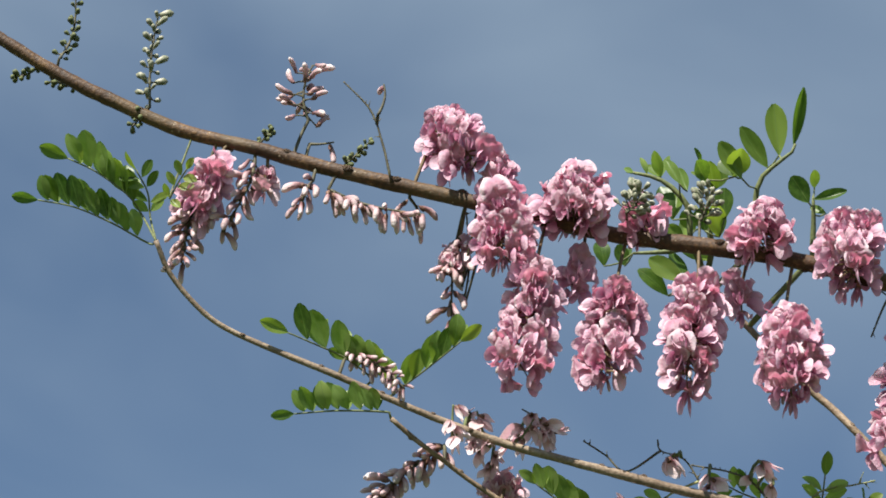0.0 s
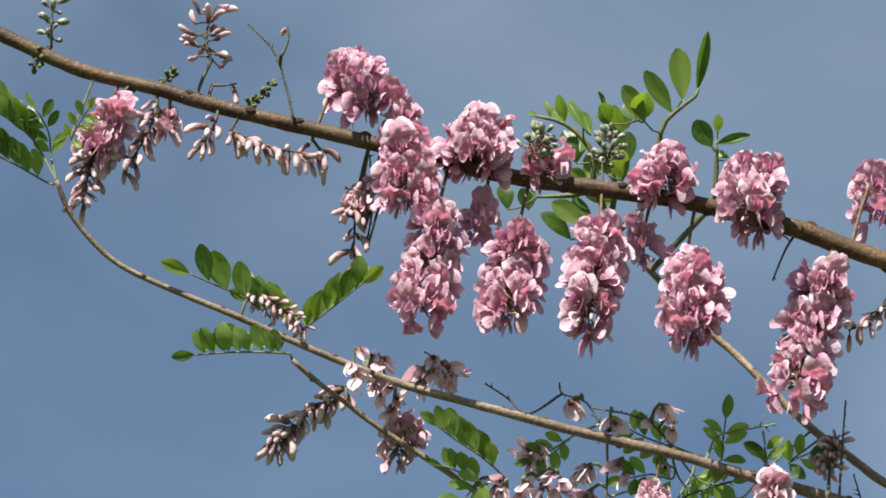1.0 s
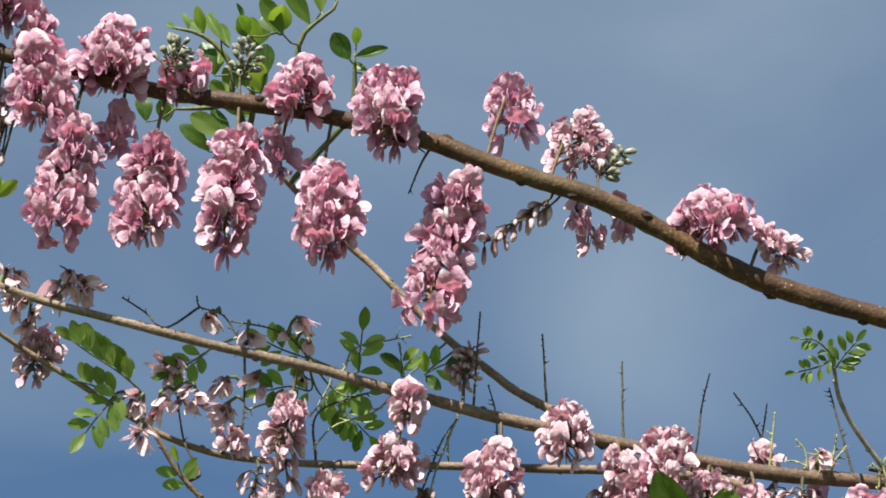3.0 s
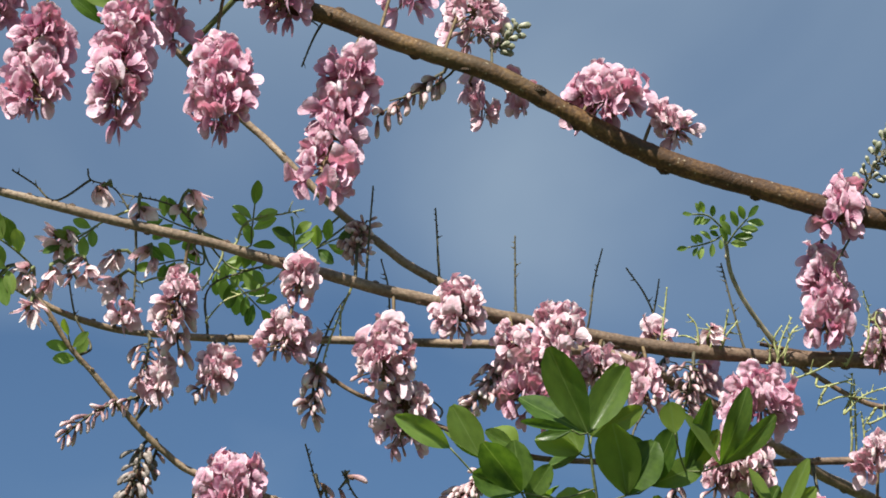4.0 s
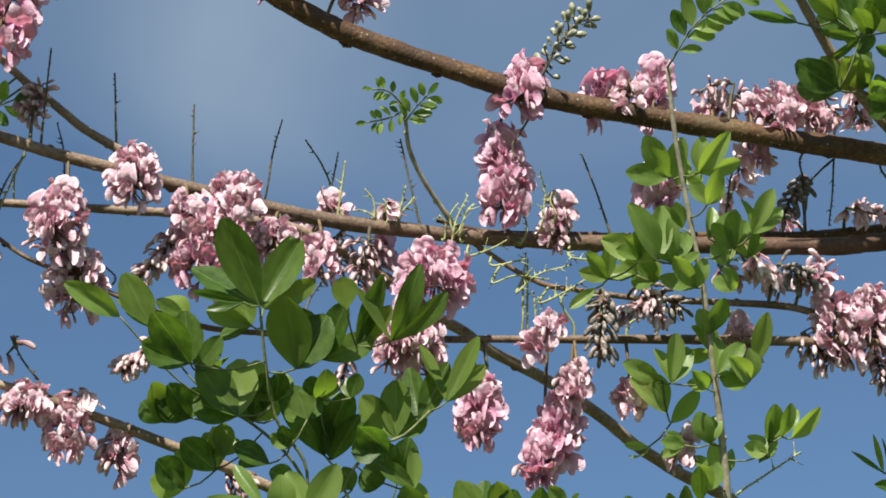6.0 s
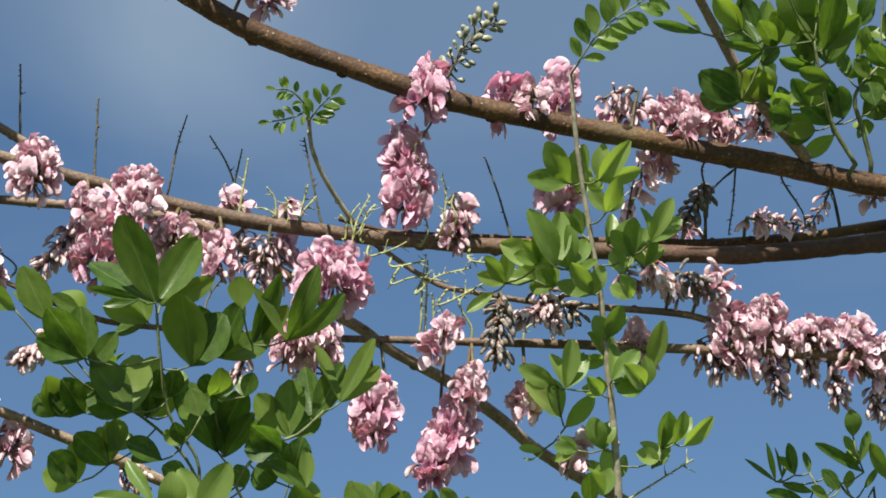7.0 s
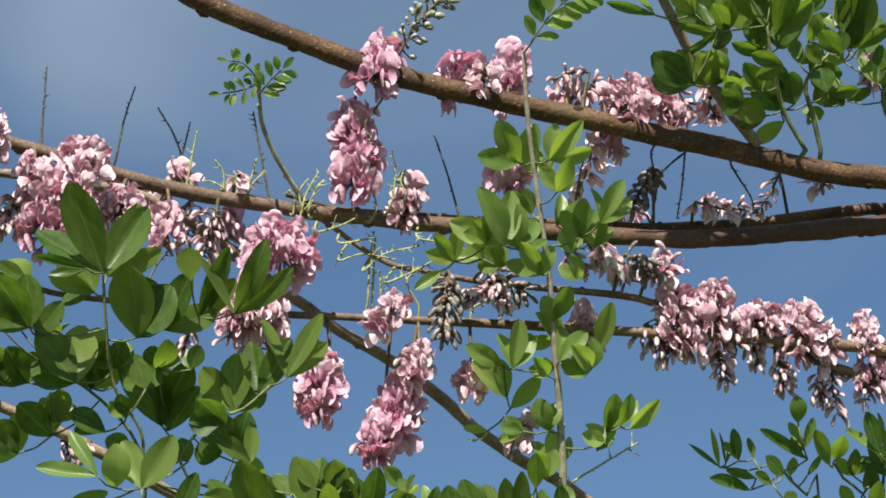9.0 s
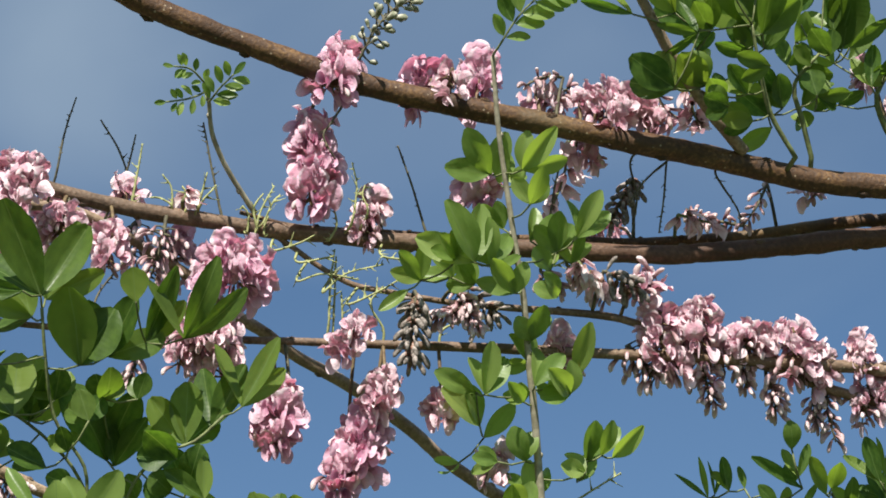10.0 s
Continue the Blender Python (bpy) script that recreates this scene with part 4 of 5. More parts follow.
cluster("half", "clump of pink flowers and pale buds", (669, -190), (667, -213), 35, 40, 16)
cluster("bud", "hanging cluster of pale pink flower buds", (642, -199), (651, -229), 25, 40, 18)
cluster("half", "small loose tuft of pink flowers and buds", (686, -187), (689, -198), 28, 40, 9)
cluster("half", "hanging pink flower cluster ending in pale buds", (400, -207), (405, -239), 21, 58, 11)
cluster("half", "small loose tuft of pink flowers and buds", (436, -245), (432, -264), 25, 58, 8)
cluster("bud", "row of drooping pale pink buds under the branch", (416, -154), (395, -167), 28, 58, 28)
cluster("bud", "row of drooping pale pink buds under the branch", (454, -136), (470, -145), 28, -25, 18)
cluster("bud", "hanging cluster of pale pink flower buds", (102, -193), (76, -213), 19, 60, 30)
cluster("bud", "row of drooping pale pink buds under the branch", (144, -278), (159, -287), 32, 58, 18)
cluster("half", "small loose tuft of pink flowers and buds", (648, 6), (645, -6), 25, -10, 8)
cluster("half", "hanging pink flower cluster ending in pale buds", (670, -4), (672, -37), 21, -10, 8)
cluster("half", "small loose tuft of pink flowers and buds", (617, -72), (623, -79), 18, 0, 4)
bare_stalk(((-323, 164), (-328, 186), (-336, 207), (-353, 225)), 20, joint=True)
cluster("bud", "upright pink flower bud on an arched stalk", (-331, 203), (-327, 223), 3, 20, 1, big=True)
cluster("bud", "row of drooping pale pink buds under the branch", (-375, 185), (-359, 186), 3, 0, 1, big=True)
cluster("half", "hanging pink flower cluster ending in pale buds", (117, -106), (119, -141), 37, -25, 18)
cluster("half", "clump of pink flowers and pale buds", (160, -113), (164, -134), 34, -25, 13)
cluster("half", "clump of pink flowers and pale buds", (183, -118), (188, -141), 34, -25, 13)
cluster("bud", "hanging cluster of pale pink flower buds", (210, -122), (211, -147), 39, -25, 18)
cluster("half", "clump of pink flowers and pale buds", (234, -127), (237, -152), 35, -25, 13)
cluster("bud", "hanging cluster of pale pink flower buds", (173, -131), (177, -155), 21, 58, 10)
cluster("bud", "hanging cluster of pale pink flower buds", (104, -127), (85, -154), 32, 58, 18)
cluster("half", "small loose tuft of pink flowers and buds", (145, -92), (147, -101), 27, 15, 7)
cluster("bud", "hanging cluster of pale pink flower buds", (-8, -128), (-12, -158), 21, 58, 12)
cluster("half", "hanging pink flower cluster ending in pale buds", (265, -186), (262, -215), 39, 58, 16)
cluster("half", "hanging pink flower cluster ending in pale buds", (239, -176), (244, -205), 32, 58, 10)
cluster("bud", "hanging cluster of pale pink flower buds", (-113, -110), (-116, -134), 39, 58, 14)
cluster("half", "small loose tuft of pink flowers and buds", (-70, -116), (-77, -134), 32, 58, 9)
cluster("half", "hanging pink flower cluster ending in pale buds", (113, -101), (117, -129), 39, 58, 14)
cluster("half", "hanging pink flower cluster ending in pale buds", (149, -94), (145, -122), 35, 58, 12)
cluster("half", "small loose tuft of pink flowers and buds", (135, -92), (145, -98), 25, 58, 6)
cluster("wither", "faded whitish flowers shrivelling on a thin stalk", (-272, 13), (-265, -12), 21, 40, 8)
cluster("wither", "faded whitish flowers shrivelling on a thin stalk", (-235, 10), (-219, -1), 25, 40, 9)
cluster("half", "small loose tuft of pink flowers and buds", (-132, -95), (-129, -88), 18, 58, 4)
cluster("bud", "row of drooping pale pink buds under the branch", (-196, -64), (-190, -75), 18, 58, 6)
cluster("half", "small loose tuft of pink flowers and buds", (346, -236), (367, -227), 25, 58, 7)
cluster("bud", "hanging cluster of pale pink flower buds", (405, -151), (421, -172), 28, 58, 25)
cluster("half", "clump of pink flowers and pale buds", (569, -167), (575, -189), 32, 40, 12)
cluster("half", "clump of pink flowers and pale buds", (546, -168), (544, -191), 32, 40, 12)
cluster("bud", "hanging cluster of pale pink flower buds", (586, -180), (591, -199), 28, 40, 18)
cluster("half", "clump of pink flowers and pale buds", (706, -156), (711, -170), 27, 40, 12)
cluster("half", "clump of pink flowers and pale buds", (675, -186), (685, -202), 32, 40, 14)
cluster("half", "clump of pink flowers and pale buds", (704, -192), (709, -203), 28, 40, 10)
cluster("bud", "hanging cluster of pale pink flower buds", (633, -200), (639, -219), 21, 40, 15)
cluster("bud", "hanging cluster of pale pink flower buds", (-105, -145), (-169, -173), 27, 60, 26)
cluster("dry", "hanging cluster of dry grey-brown flower buds", (-117, -176), (-124, -207), 28, 60, 24, big=True)
cluster("dry", "hanging cluster of dry grey-brown flower buds", (-76, -230), (-83, -269), 28, 55, 21, big=True)
cluster("half", "small loose tuft of pink flowers and buds", (442, -30), (461, -34), 21, 0, 8)
cluster("half", "small loose tuft of pink flowers and buds", (469, -30), (488, -35), 23, 0, 9)
cluster("half", "small loose tuft of pink flowers and buds", (494, -26), (510, -33), 23, 0, 9)
cluster("half", "small loose tuft of pink flowers and buds", (517, -25), (530, -37), 19, 0, 6)
cluster("bloom", "round clump of pale pink pea flowers", (-17, -229), (-22, -259), 35, 58, 14)
cluster("dry", "hanging cluster of dry grey-brown flower buds", (410, -152), (433, -163), 25, 40, 16, big=True)
cluster("wither", "faded whitish flowers shrivelling on a thin stalk", (477, -128), (491, -140), 21, 40, 7)
cluster("dry", "hanging cluster of dry grey-brown flower buds", (494, -133), (516, -142), 25, 45, 16, big=True)
cluster("wither", "faded whitish flowers shrivelling on a thin stalk", (537, -96), (567, -101), 21, 0, 7)
cluster("bud", "row of drooping pale pink buds under the branch", (471, -131), (483, -139), 21, 40, 8)

# ---- spent flower stalks on the middle branch ----
GREEN_LABEL = "thin pale green flower stalk with fine bristles"
bare_stalk(((-122, -40), (-128, -27), (-136, -16), (-150, -11), (-152, -4)), 25, joint=True)
bare_stalk(((-82, -43), (-94, -30), (-108, -24), (-131, -20)), 25, joint=True)
bare_stalk(((-172, -24), (-185, -14), (-199, -5)), 30)
bare_stalk(((-122, -42), (-122, -64), (-124, -98)), 25, joint=True)
bare_stalk(((-144, -38), (-154, -47), (-168, -57)), 25, GREEN_LABEL, STALK_PALE, True)
bare_stalk(((-62, -52), (-55, -39), (-45, -34), (-31, -32), (-17, -29)), 20, GREEN_LABEL, STALK_PALE)
bare_stalk(((-68, -55), (-75, -71), (-81, -80)), 25, GREEN_LABEL, STALK_PALE)
bare_stalk(((-29, -66), (-41, -77), (-66, -86), (-79, -100)), 25, GREEN_LABEL, STALK_PALE)
bare_stalk(((13, -77), (5, -96), (-4, -121), (-7, -147)), 40, GREEN_LABEL, STALK_PALE)
bare_stalk(((6, -110), (6, -89)), 5, GREEN_LABEL, STALK_PALE)
bare_stalk(((-119, -75), (-108, -72), (-98, -76)), 25, GREEN_LABEL, STALK_PALE)
bare_stalk(((-150, -115), (-160, -95), (-165, -62)), 60, joint=True)
bare_stalk(((-172, -100), (-183, -82), (-186, -66)), 60, GREEN_LABEL, STALK_PALE, True)
bare_stalk(((-2, -221), (-9, -201), (-16, -176)), 58, joint=True)
bare_stalk(((27, -224), (15, -208), (7, -193)), 58, joint=True)
cluster("bud", "small reddish bud on a bare stalk", (-9, -197), (-7, -204), 8, 60, 1, big=True)
cluster("bud", "small reddish bud on a bare stalk", (-3, -206), (-2, -211), 8, 60, 1, big=True)
cluster("bud", "small reddish bud on a bare stalk", (9, -195), (12, -193), 8, 60, 1, big=True)
cluster("bud", "small reddish bud on a bare stalk", (10, -199), (5, -205), 8, 60, 1, big=True)
cluster("bud", "tuft of whitish buds with brown bases", (14, -37), (14, -56), 24, 10, 20)
cluster("wither", "faded whitish flowers shrivelling on a thin stalk", (-139, -13), (-147, -19), 20, 28, 3)
cluster("wither", "faded whitish flowers shrivelling on a thin stalk", (-120, -23), (-119, -33), 13, 28, 2)
cluster("wither", "faded whitish flowers shrivelling on a thin stalk", (-89, -17), (-86, -23), 16, 28, 2)
cluster("wither", "faded whitish flowers shrivelling on a thin stalk", (-81, -24), (-80, -32), 9, 28, 1)
cluster("wither", "faded whitish flowers shrivelling on a thin stalk", (-94, -29), (-91, -22), 10, 28, 1)
cluster("wither", "faded whitish flowers shrivelling on a thin stalk", (-163, -43), (-176, -49), 16, 34, 4)
cluster("wither", "faded whitish flowers shrivelling on a thin stalk", (-168, -49), (-171, -55), 14, 34, 2)
cluster("wither", "faded whitish flowers shrivelling on a thin stalk", (-186, -66), (-190, -72), 14, 66, 2)
cluster("wither", "faded whitish flowers shrivelling on a thin stalk", (-175, -64), (-177, -80), 14, 50, 4)
cluster("wither", "faded whitish flowers shrivelling on a thin stalk", (-154, -59), (-150, -74), 15, 50, 4)
cluster("wither", "faded whitish flowers shrivelling on a thin stalk", (-161, -66), (-158, -74), 14, 50, 2)
cluster("wither", "faded whitish flowers shrivelling on a thin stalk", (-133, -55), (-141, -62), 18, 34, 4)
cluster("wither", "faded whitish flowers shrivelling on a thin stalk", (-131, -70), (-134, -78), 16, 34, 3)
cluster("wither", "faded whitish flowers shrivelling on a thin stalk", (-112, -51), (-110, -66), 12, 34, 2)
cluster("wither", "faded whitish flowers shrivelling on a thin stalk", (-86, -53), (-80, -57), 10, 24, 1)
cluster("wither", "faded whitish flowers shrivelling on a thin stalk", (-186, -84), (-190, -94), 14, 75, 3)
cluster("wither", "faded whitish flowers shrivelling on a thin stalk", (-127, -87), (-131, -97), 17, 50, 4)

# ---- bare stalks ----
bare_stalk(((22, -68), (26, -14)), 40)
bare_stalk(((68, -75), (65, -28)), 0)
bare_stalk(((116, -93), (115, -45)), 30)
bare_stalk(((162, -98), (165, -74), (170, -53)), 0)
bare_stalk(((205, -107), (198, -84), (185, -65)), 0)
bare_stalk(((202, -95), (206, -72)), 0)
bare_stalk(((260, -115), (252, -88), (245, -62)), 20)
bare_stalk(((384, -120), (372, -91), (361, -67)), 10)
bare_stalk(((37, -120), (36, -81), (31, -60)), 30)
bare_stalk(((-17, 92), (-9, 86)), 10)
bare_stalk(((-5, 89), (-12, 77), (-19, 60)), 10)
bare_stalk(((75, 57), (59, 46), (36, 39)), 10)
bare_stalk(((527, -64), (515, -76), (505, -92)), 0)
bare_stalk(((527, -60), (527, -86), (526, -108)), 0)
bare_stalk(((504, -66), (510, -87), (509, -110)), -10)
bare_stalk(((558, -69), (574, -90), (577, -101)), 0)
bare_stalk(((332, -189), (331, -157), (330, -135)), 40, GREEN_LABEL, STALK_PALE)
bare_stalk(((337, -171), (335, -156)), 40, GREEN_LABEL, STALK_PALE)
bare_stalk(((308, -140), (329, -135)), 40, GREEN_LABEL, STALK_PALE)
bare_stalk(((-11, -127), (2, -95), (12, -81)), 10)
bare_stalk(((-76, -78), (-41, -64)), 10)
bare_stalk(((457, -103), (459, -81), (464, -55)), 0)
bare_stalk(((-275, 79), (-271, 108), (-273, 140)), 10)
bare_stalk(((-276, 94), (-271, 108)), 10)
bare_stalk(((69, -154), (48, -140)), -20)
bare_stalk(((191, -167), (208, -142)), 0)
bare_stalk(((324, -157), (337, -145), (359, -138)), 40, GREEN_LABEL, STALK_PALE)
bare_stalk(((339, -163), (356, -155), (374, -143)), 40, GREEN_LABEL, STALK_PALE)
bare_stalk(((308, -151), (323, -146), (345, -148)), 40, GREEN_LABEL, STALK_PALE)
bare_stalk(((362, -176), (353, -162), (360, -151)), 40, GREEN_LABEL, STALK_PALE)
bare_stalk(((292, -134), (307, -129), (317, -123)), 40, GREEN_LABEL, STALK_PALE)
bare_stalk(((-220, -13), (-223, 5), (-238, 15)), 40)
bare_stalk(((329, -173), (328, -150), (329, -131)), 40, GREEN_LABEL, STALK_PALE)
bare_stalk(((470, -287), (494, -270), (516, -255)), 70, GREEN_LABEL, STALK_PALE)
bare_stalk(((358, -133), (380, -135), (396, -141)), 40, GREEN_LABEL, STALK_PALE)
bare_stalk(((399, -174), (417, -167), (435, -164)), 40, GREEN_LABEL, STALK_PALE)
bare_stalk(((462, -132), (473, -128), (485, -134)), 40, GREEN_LABEL, STALK_PALE)
bare_stalk(((231, -116), (230, -102), (224, -94)), 34, GREEN_LABEL, STALK_PALE)
bare_stalk(((231, -112), (224, -108), (218, -108)), 34, GREEN_LABEL, STALK_PALE)
bare_stalk(((245, -116), (248, -103), (250, -91)), 34, GREEN_LABEL, STALK_PALE)
bare_stalk(((207, -114), (209, -98), (211, -77)), 34, GREEN_LABEL, STALK_PALE)
bare_stalk(((281, -126), (283, -112), (290, -96)), 34, GREEN_LABEL, STALK_PALE)
bare_stalk(((282, -122), (279, -110), (284, -101)), 34, GREEN_LABEL, STALK_PALE)
bare_stalk(((285, -119), (290, -106), (294, -101)), 34, GREEN_LABEL, STALK_PALE)
bare_stalk(((338, -114), (339, -93), (335, -79)), 34, GREEN_LABEL, STALK_PALE)
bare_stalk(((325, -126), (329, -117), (327, -108)), 34, GREEN_LABEL, STALK_PALE)
bare_stalk(((239, -115), (240, -106), (236, -100)), 34, GREEN_LABEL, STALK_PALE)
bare_stalk(((248, -109), (253, -102), (256, -98)), 34, GREEN_LABEL, STALK_PALE)
bare_stalk(((347, -108), (343, -98), (344, -92)), 34, GREEN_LABEL, STALK_PALE)
bare_stalk(((287, -126), (286, -121), (288, -114)), 34, GREEN_LABEL, STALK_PALE)
bare_stalk(((276, -125), (276, -114), (272, -109)), 34, GREEN_LABEL, STALK_PALE)
cluster("wither", "faded whitish flowers shrivelling on a thin stalk", (237, -109), (241, -100), 12, 34, 3)
bare_stalk(((331, -38), (321, -56), (317, -65), (325, -78)), 20, "dark bent flower stalk of the hanging cluster")

# ---- pinnate leaves ----
frond(((-482, 122), (-506, 135), (-532, 146), (-557, 151)), 17, 7, 60, True)
frond(((-487, 141), (-497, 154), (-518, 169), (-537, 178)), 20, 4, 60, True)
frond(((-481, 139), (-483, 155), (-491, 170)), 14, 3, 55)
frond(((-468, 152), (-462, 162), (-457, 170)), 11, 2, 40)
frond(((-324, 13), (-357, 14), (-386, 12)), 15, 6, 75, True)
frond(((-336, 35), (-353, 48), (-371, 56), (-390, 64)), 20, 3, 60, True)
frond(((-320, 27), (-334, 40), (-349, 47)), 16, 4, 50, True)
frond(((-318, 27), (-298, 42), (-278, 58)), 18, 4, 55, True)
frond(((-190, -61), (-202, -51), (-219, -40), (-230, -32)), 15, 4, 62, True)
frond(((-199, -65), (-211, -76), (-222, -90)), 16, 3, 62)
frond(((-202, -67), (-215, -61), (-227, -57)), 12, 3, 55, True)
frond(((-157, -125), (-162, -116), (-164, -108)), 14, 1, 60)
frond(((-80, -44), (-98, -38), (-110, -32)), 15, 3, 5)
frond(((-53, -53), (-50, -42), (-48, -26)), 17, 2, 5)
frond(((-21, -55), (-23, -48), (-24, -43)), 15, 2, 5)
frond(((-9, -53), (-3, -50), (4, -47)), 14, 1, 5)
frond(((-76, -64), (-62, -74), (-44, -92)), 15, 4, -10)
frond(((-80, -63), (-94, -61), (-110, -64)), 14, 3, 0)
frond(((-69, -60), (-58, -67), (-44, -65)), 13, 3, 0)
frond(((-147, -40), (-158, -47), (-169, -52)), 13, 2, 30)
frond(((246, -40), (237, -32), (227, -31)), 8, 3, 60)
frond(((246, -44), (237, -49), (224, -52)), 8, 3, 60)
frond(((248, -50), (254, -42), (262, -33)), 11, 3, 60)
frond(((418, -5), (435, 22), (470, 49)), 18, 5, 80)

# ---- leafy shoots ----
plant = shoot("leafy shoot of large oval green leaves in front of the flowers", ((242, -331), (202, -296), (194, -267), (175, -240), (167, -204), (163, -176)), 130, (
    (162, -169, 138, -117, 24), (164, -171, 179, -127, 16), (152, -167, 121, -162, 7), (157, -182, 130, -173, 16), (187, -208, 178, -165, 30), (202, -202, 216, -167, 19), (224, -193, 238, -149, 15), (217, -169, 214, -150, 16), (246, -189, 262, -142, 15), (120, -206, 97, -176, 22), (116, -178, 98, -168, 11), (124, -211, 138, -190, 14), (151, -239, 126, -209, 25), (160, -242, 166, -213, 18), (121, -241, 107, -221, 18), (104, -244, 97, -220, 18)), LEAVES, onward=((0.20, 1.36, 1.9), (0.22, 1.40, 1.0), (0.24, 1.42, 0.0)), more=0.75)
leaves_on(plant, 125, (
    (273, -320, 259, -283, 21), (291, -319, 270, -291, 16), (264, -319, 240, -297, 16), (221, -321, 231, -293, 14), (294, -301, 281, -290, 11), (307, -316, 294, -279, 16), (312, -316, 308, -292, 14), (322, -306, 318, -279, 18), (320, -317, 316, -294, 13), (332, -317, 328, -291, 14)), LEAVES)
plant = shoot("leafy shoot with broad green leaves, sunlit from above", ((285, -328), (226, -295), (223, -276), (239, -257), (257, -249), (273, -233)), 120, (
    (206, -263, 179, -221, 25), (208, -254, 220, -222, 19), (211, -266, 227, -238, 13), (251, -251, 250, -216, 20), (266, -241, 282, -204, 17), (283, -227, 301, -187, 13), (247, -260, 229, -245, 18), (254, -278, 260, -252, 18), (245, -280, 233, -270, 16), (265, -283, 242, -268, 12), (201, -227, 205, -209, 16), (222, -226, 226, -211, 11)), LEAVES, onward=((0.26, 1.38, 1.9), (0.28, 1.42, 1.0), (0.30, 1.44, 0.0)), more=0.75)
leaves_on(plant, 120, (
    (345, -312, 347, -282, 15), (357, -312, 367, -293, 11), (398, -313, 394, -291, 16), (415, -312, 403, -287, 14), (422, -310, 409, -289, 11), (435, -311, 431, -284, 11), (444, -309, 442, -279, 11), (452, -288, 450, -266, 11), (457, -308, 456, -290, 9), (380, -314, 387, -292, 9), (473, -309, 467, -287, 11)), LEAVES)
leaves_on(plant, 120, (
    (363, -293, 352, -281, 11), (367, -296, 372, -285, 8), (387, -312, 378, -292, 8), (150, -319, 175, -308, 11)), YOUNG)
plant = shoot("bushy green shoot with rounded leaves", ((200, -318), (201, -296), (187, -268), (167, -249), (152, -239)), 120, (
    (138, -274, 117, -256, 19), (142, -265, 142, -245, 14), (172, -269, 150, -259, 16), (119, -286, 102, -269, 21), (184, -259, 179, -245, 10), (174, -229, 176, -211, 16), (158, -226, 162, -205, 16), (275, -298, 259, -281, 16), (308, -297, 297, -279, 14), (319, -298, 319, -279, 14), (195, -240, 188, -223, 14), (189, -280, 173, -274, 14), (225, -285, 219, -271, 12)), LEAVES, onward=((0.17, 1.38, 1.9), (0.18, 1.42, 1.0), (0.19, 1.44, 0.0)), more=0.75)
leaves_on(plant, 125, ((75, -178, 42, -159, 15),), YOUNG)
leaves_on(plant, 125, ((95, -185, 77, -153, 20), (117, -182, 102, -167, 20)), LEAVES)
leaves_on(plant, 140, (
    (198, -303, 215, -270, 19), (181, -304, 179, -277, 18), (170, -297, 133, -294, 10)), YOUNG)
plant = shoot("young light green leaves up a pale upright shoot", None, 70, (
    (419, -80, 403, -55, 16), (425, -85, 426, -64, 11), (439, -76, 457, -50, 13), (436, -84, 439, -74, 8), (415, -133, 395, -99, 18), (424, -134, 421, -107, 13), (405, -132, 393, -118, 11), (383, -146, 369, -130, 11), (401, -143, 386, -126, 12), (416, -146, 404, -134, 12), (428, -136, 442, -128, 8), (376, -152, 360, -165, 8), (464, -124, 464, -100, 13), (476, -114, 488, -86, 12), (461, -135, 451, -122, 12), (474, -130, 478, -110, 9), (467, -151, 458, -137, 12), (453, -178, 460, -157, 13), (446, -96, 452, -74, 12), (430, -112, 414, -100, 11), (447, -118, 466, -103, 11), (441, -150, 426, -131, 12), (455, -192, 440, -176, 12), (458, -205, 474, -186, 12)), YOUNG, more=0.75)
leaves_on(plant, 70, (
    (428, -212, 429, -181, 15), (422, -211, 397, -200, 13), (426, -231, 402, -211, 18), (429, -238, 445, -217, 13), (452, -215, 442, -204, 10), (483, -198, 489, -166, 13), (480, -209, 466, -195, 14), (469, -210, 469, -197, 9), (456, -251, 447, -231, 14), (439, -252, 424, -250, 9), (415, -254, 400, -253, 6), (462, -273, 458, -251, 11), (459, -281, 450, -266, 12), (494, -256, 479, -252, 12), (494, -249, 497, -225, 14), (503, -245, 508, -224, 10), (510, -246, 527, -226, 11), (489, -262, 497, -245, 12)), YOUNG, more=0.5)
plant = shoot("dense dark green leaves above the branch fork", ((608, -56), (590, -31), (580, -3), (573, 22)), 40, (
    (498, 22, 467, 27, 7), (524, 25, 505, 45, 16), (536, 19, 522, 45, 16), (547, 16, 536, 32, 14), (540, 14, 515, 17, 7), (539, 3, 549, 15, 8), (528, -20, 500, -4, 21), (547, -17, 530, 0, 19), (569, 22, 550, 60, 27), (580, 17, 585, 56, 19), (567, 7, 562, 25, 14), (582, 8, 595, 33, 12), (575, 4, 552, 9, 11), (587, -2, 566, 3, 11), (574, -20, 561, -4, 12), (559, -23, 550, -13, 14), (563, -28, 548, -24, 12), (579, -36, 560, -36, 12)), LEAVES, lift=-0.1, thick=1.6, more=0.85)
# leaves above the view, added to shade the ones below
leaves_on(plant, 40, (
    (551, 55, 540, 83, 18), (573, 61, 566, 90, 18), (588, 70, 597, 96, 17), (508, 62, 491, 82, 16), (533, 79, 523, 107, 18), (559, 85, 568, 115, 18), (582, 91, 586, 121, 17)), LEAVES, -0.1)
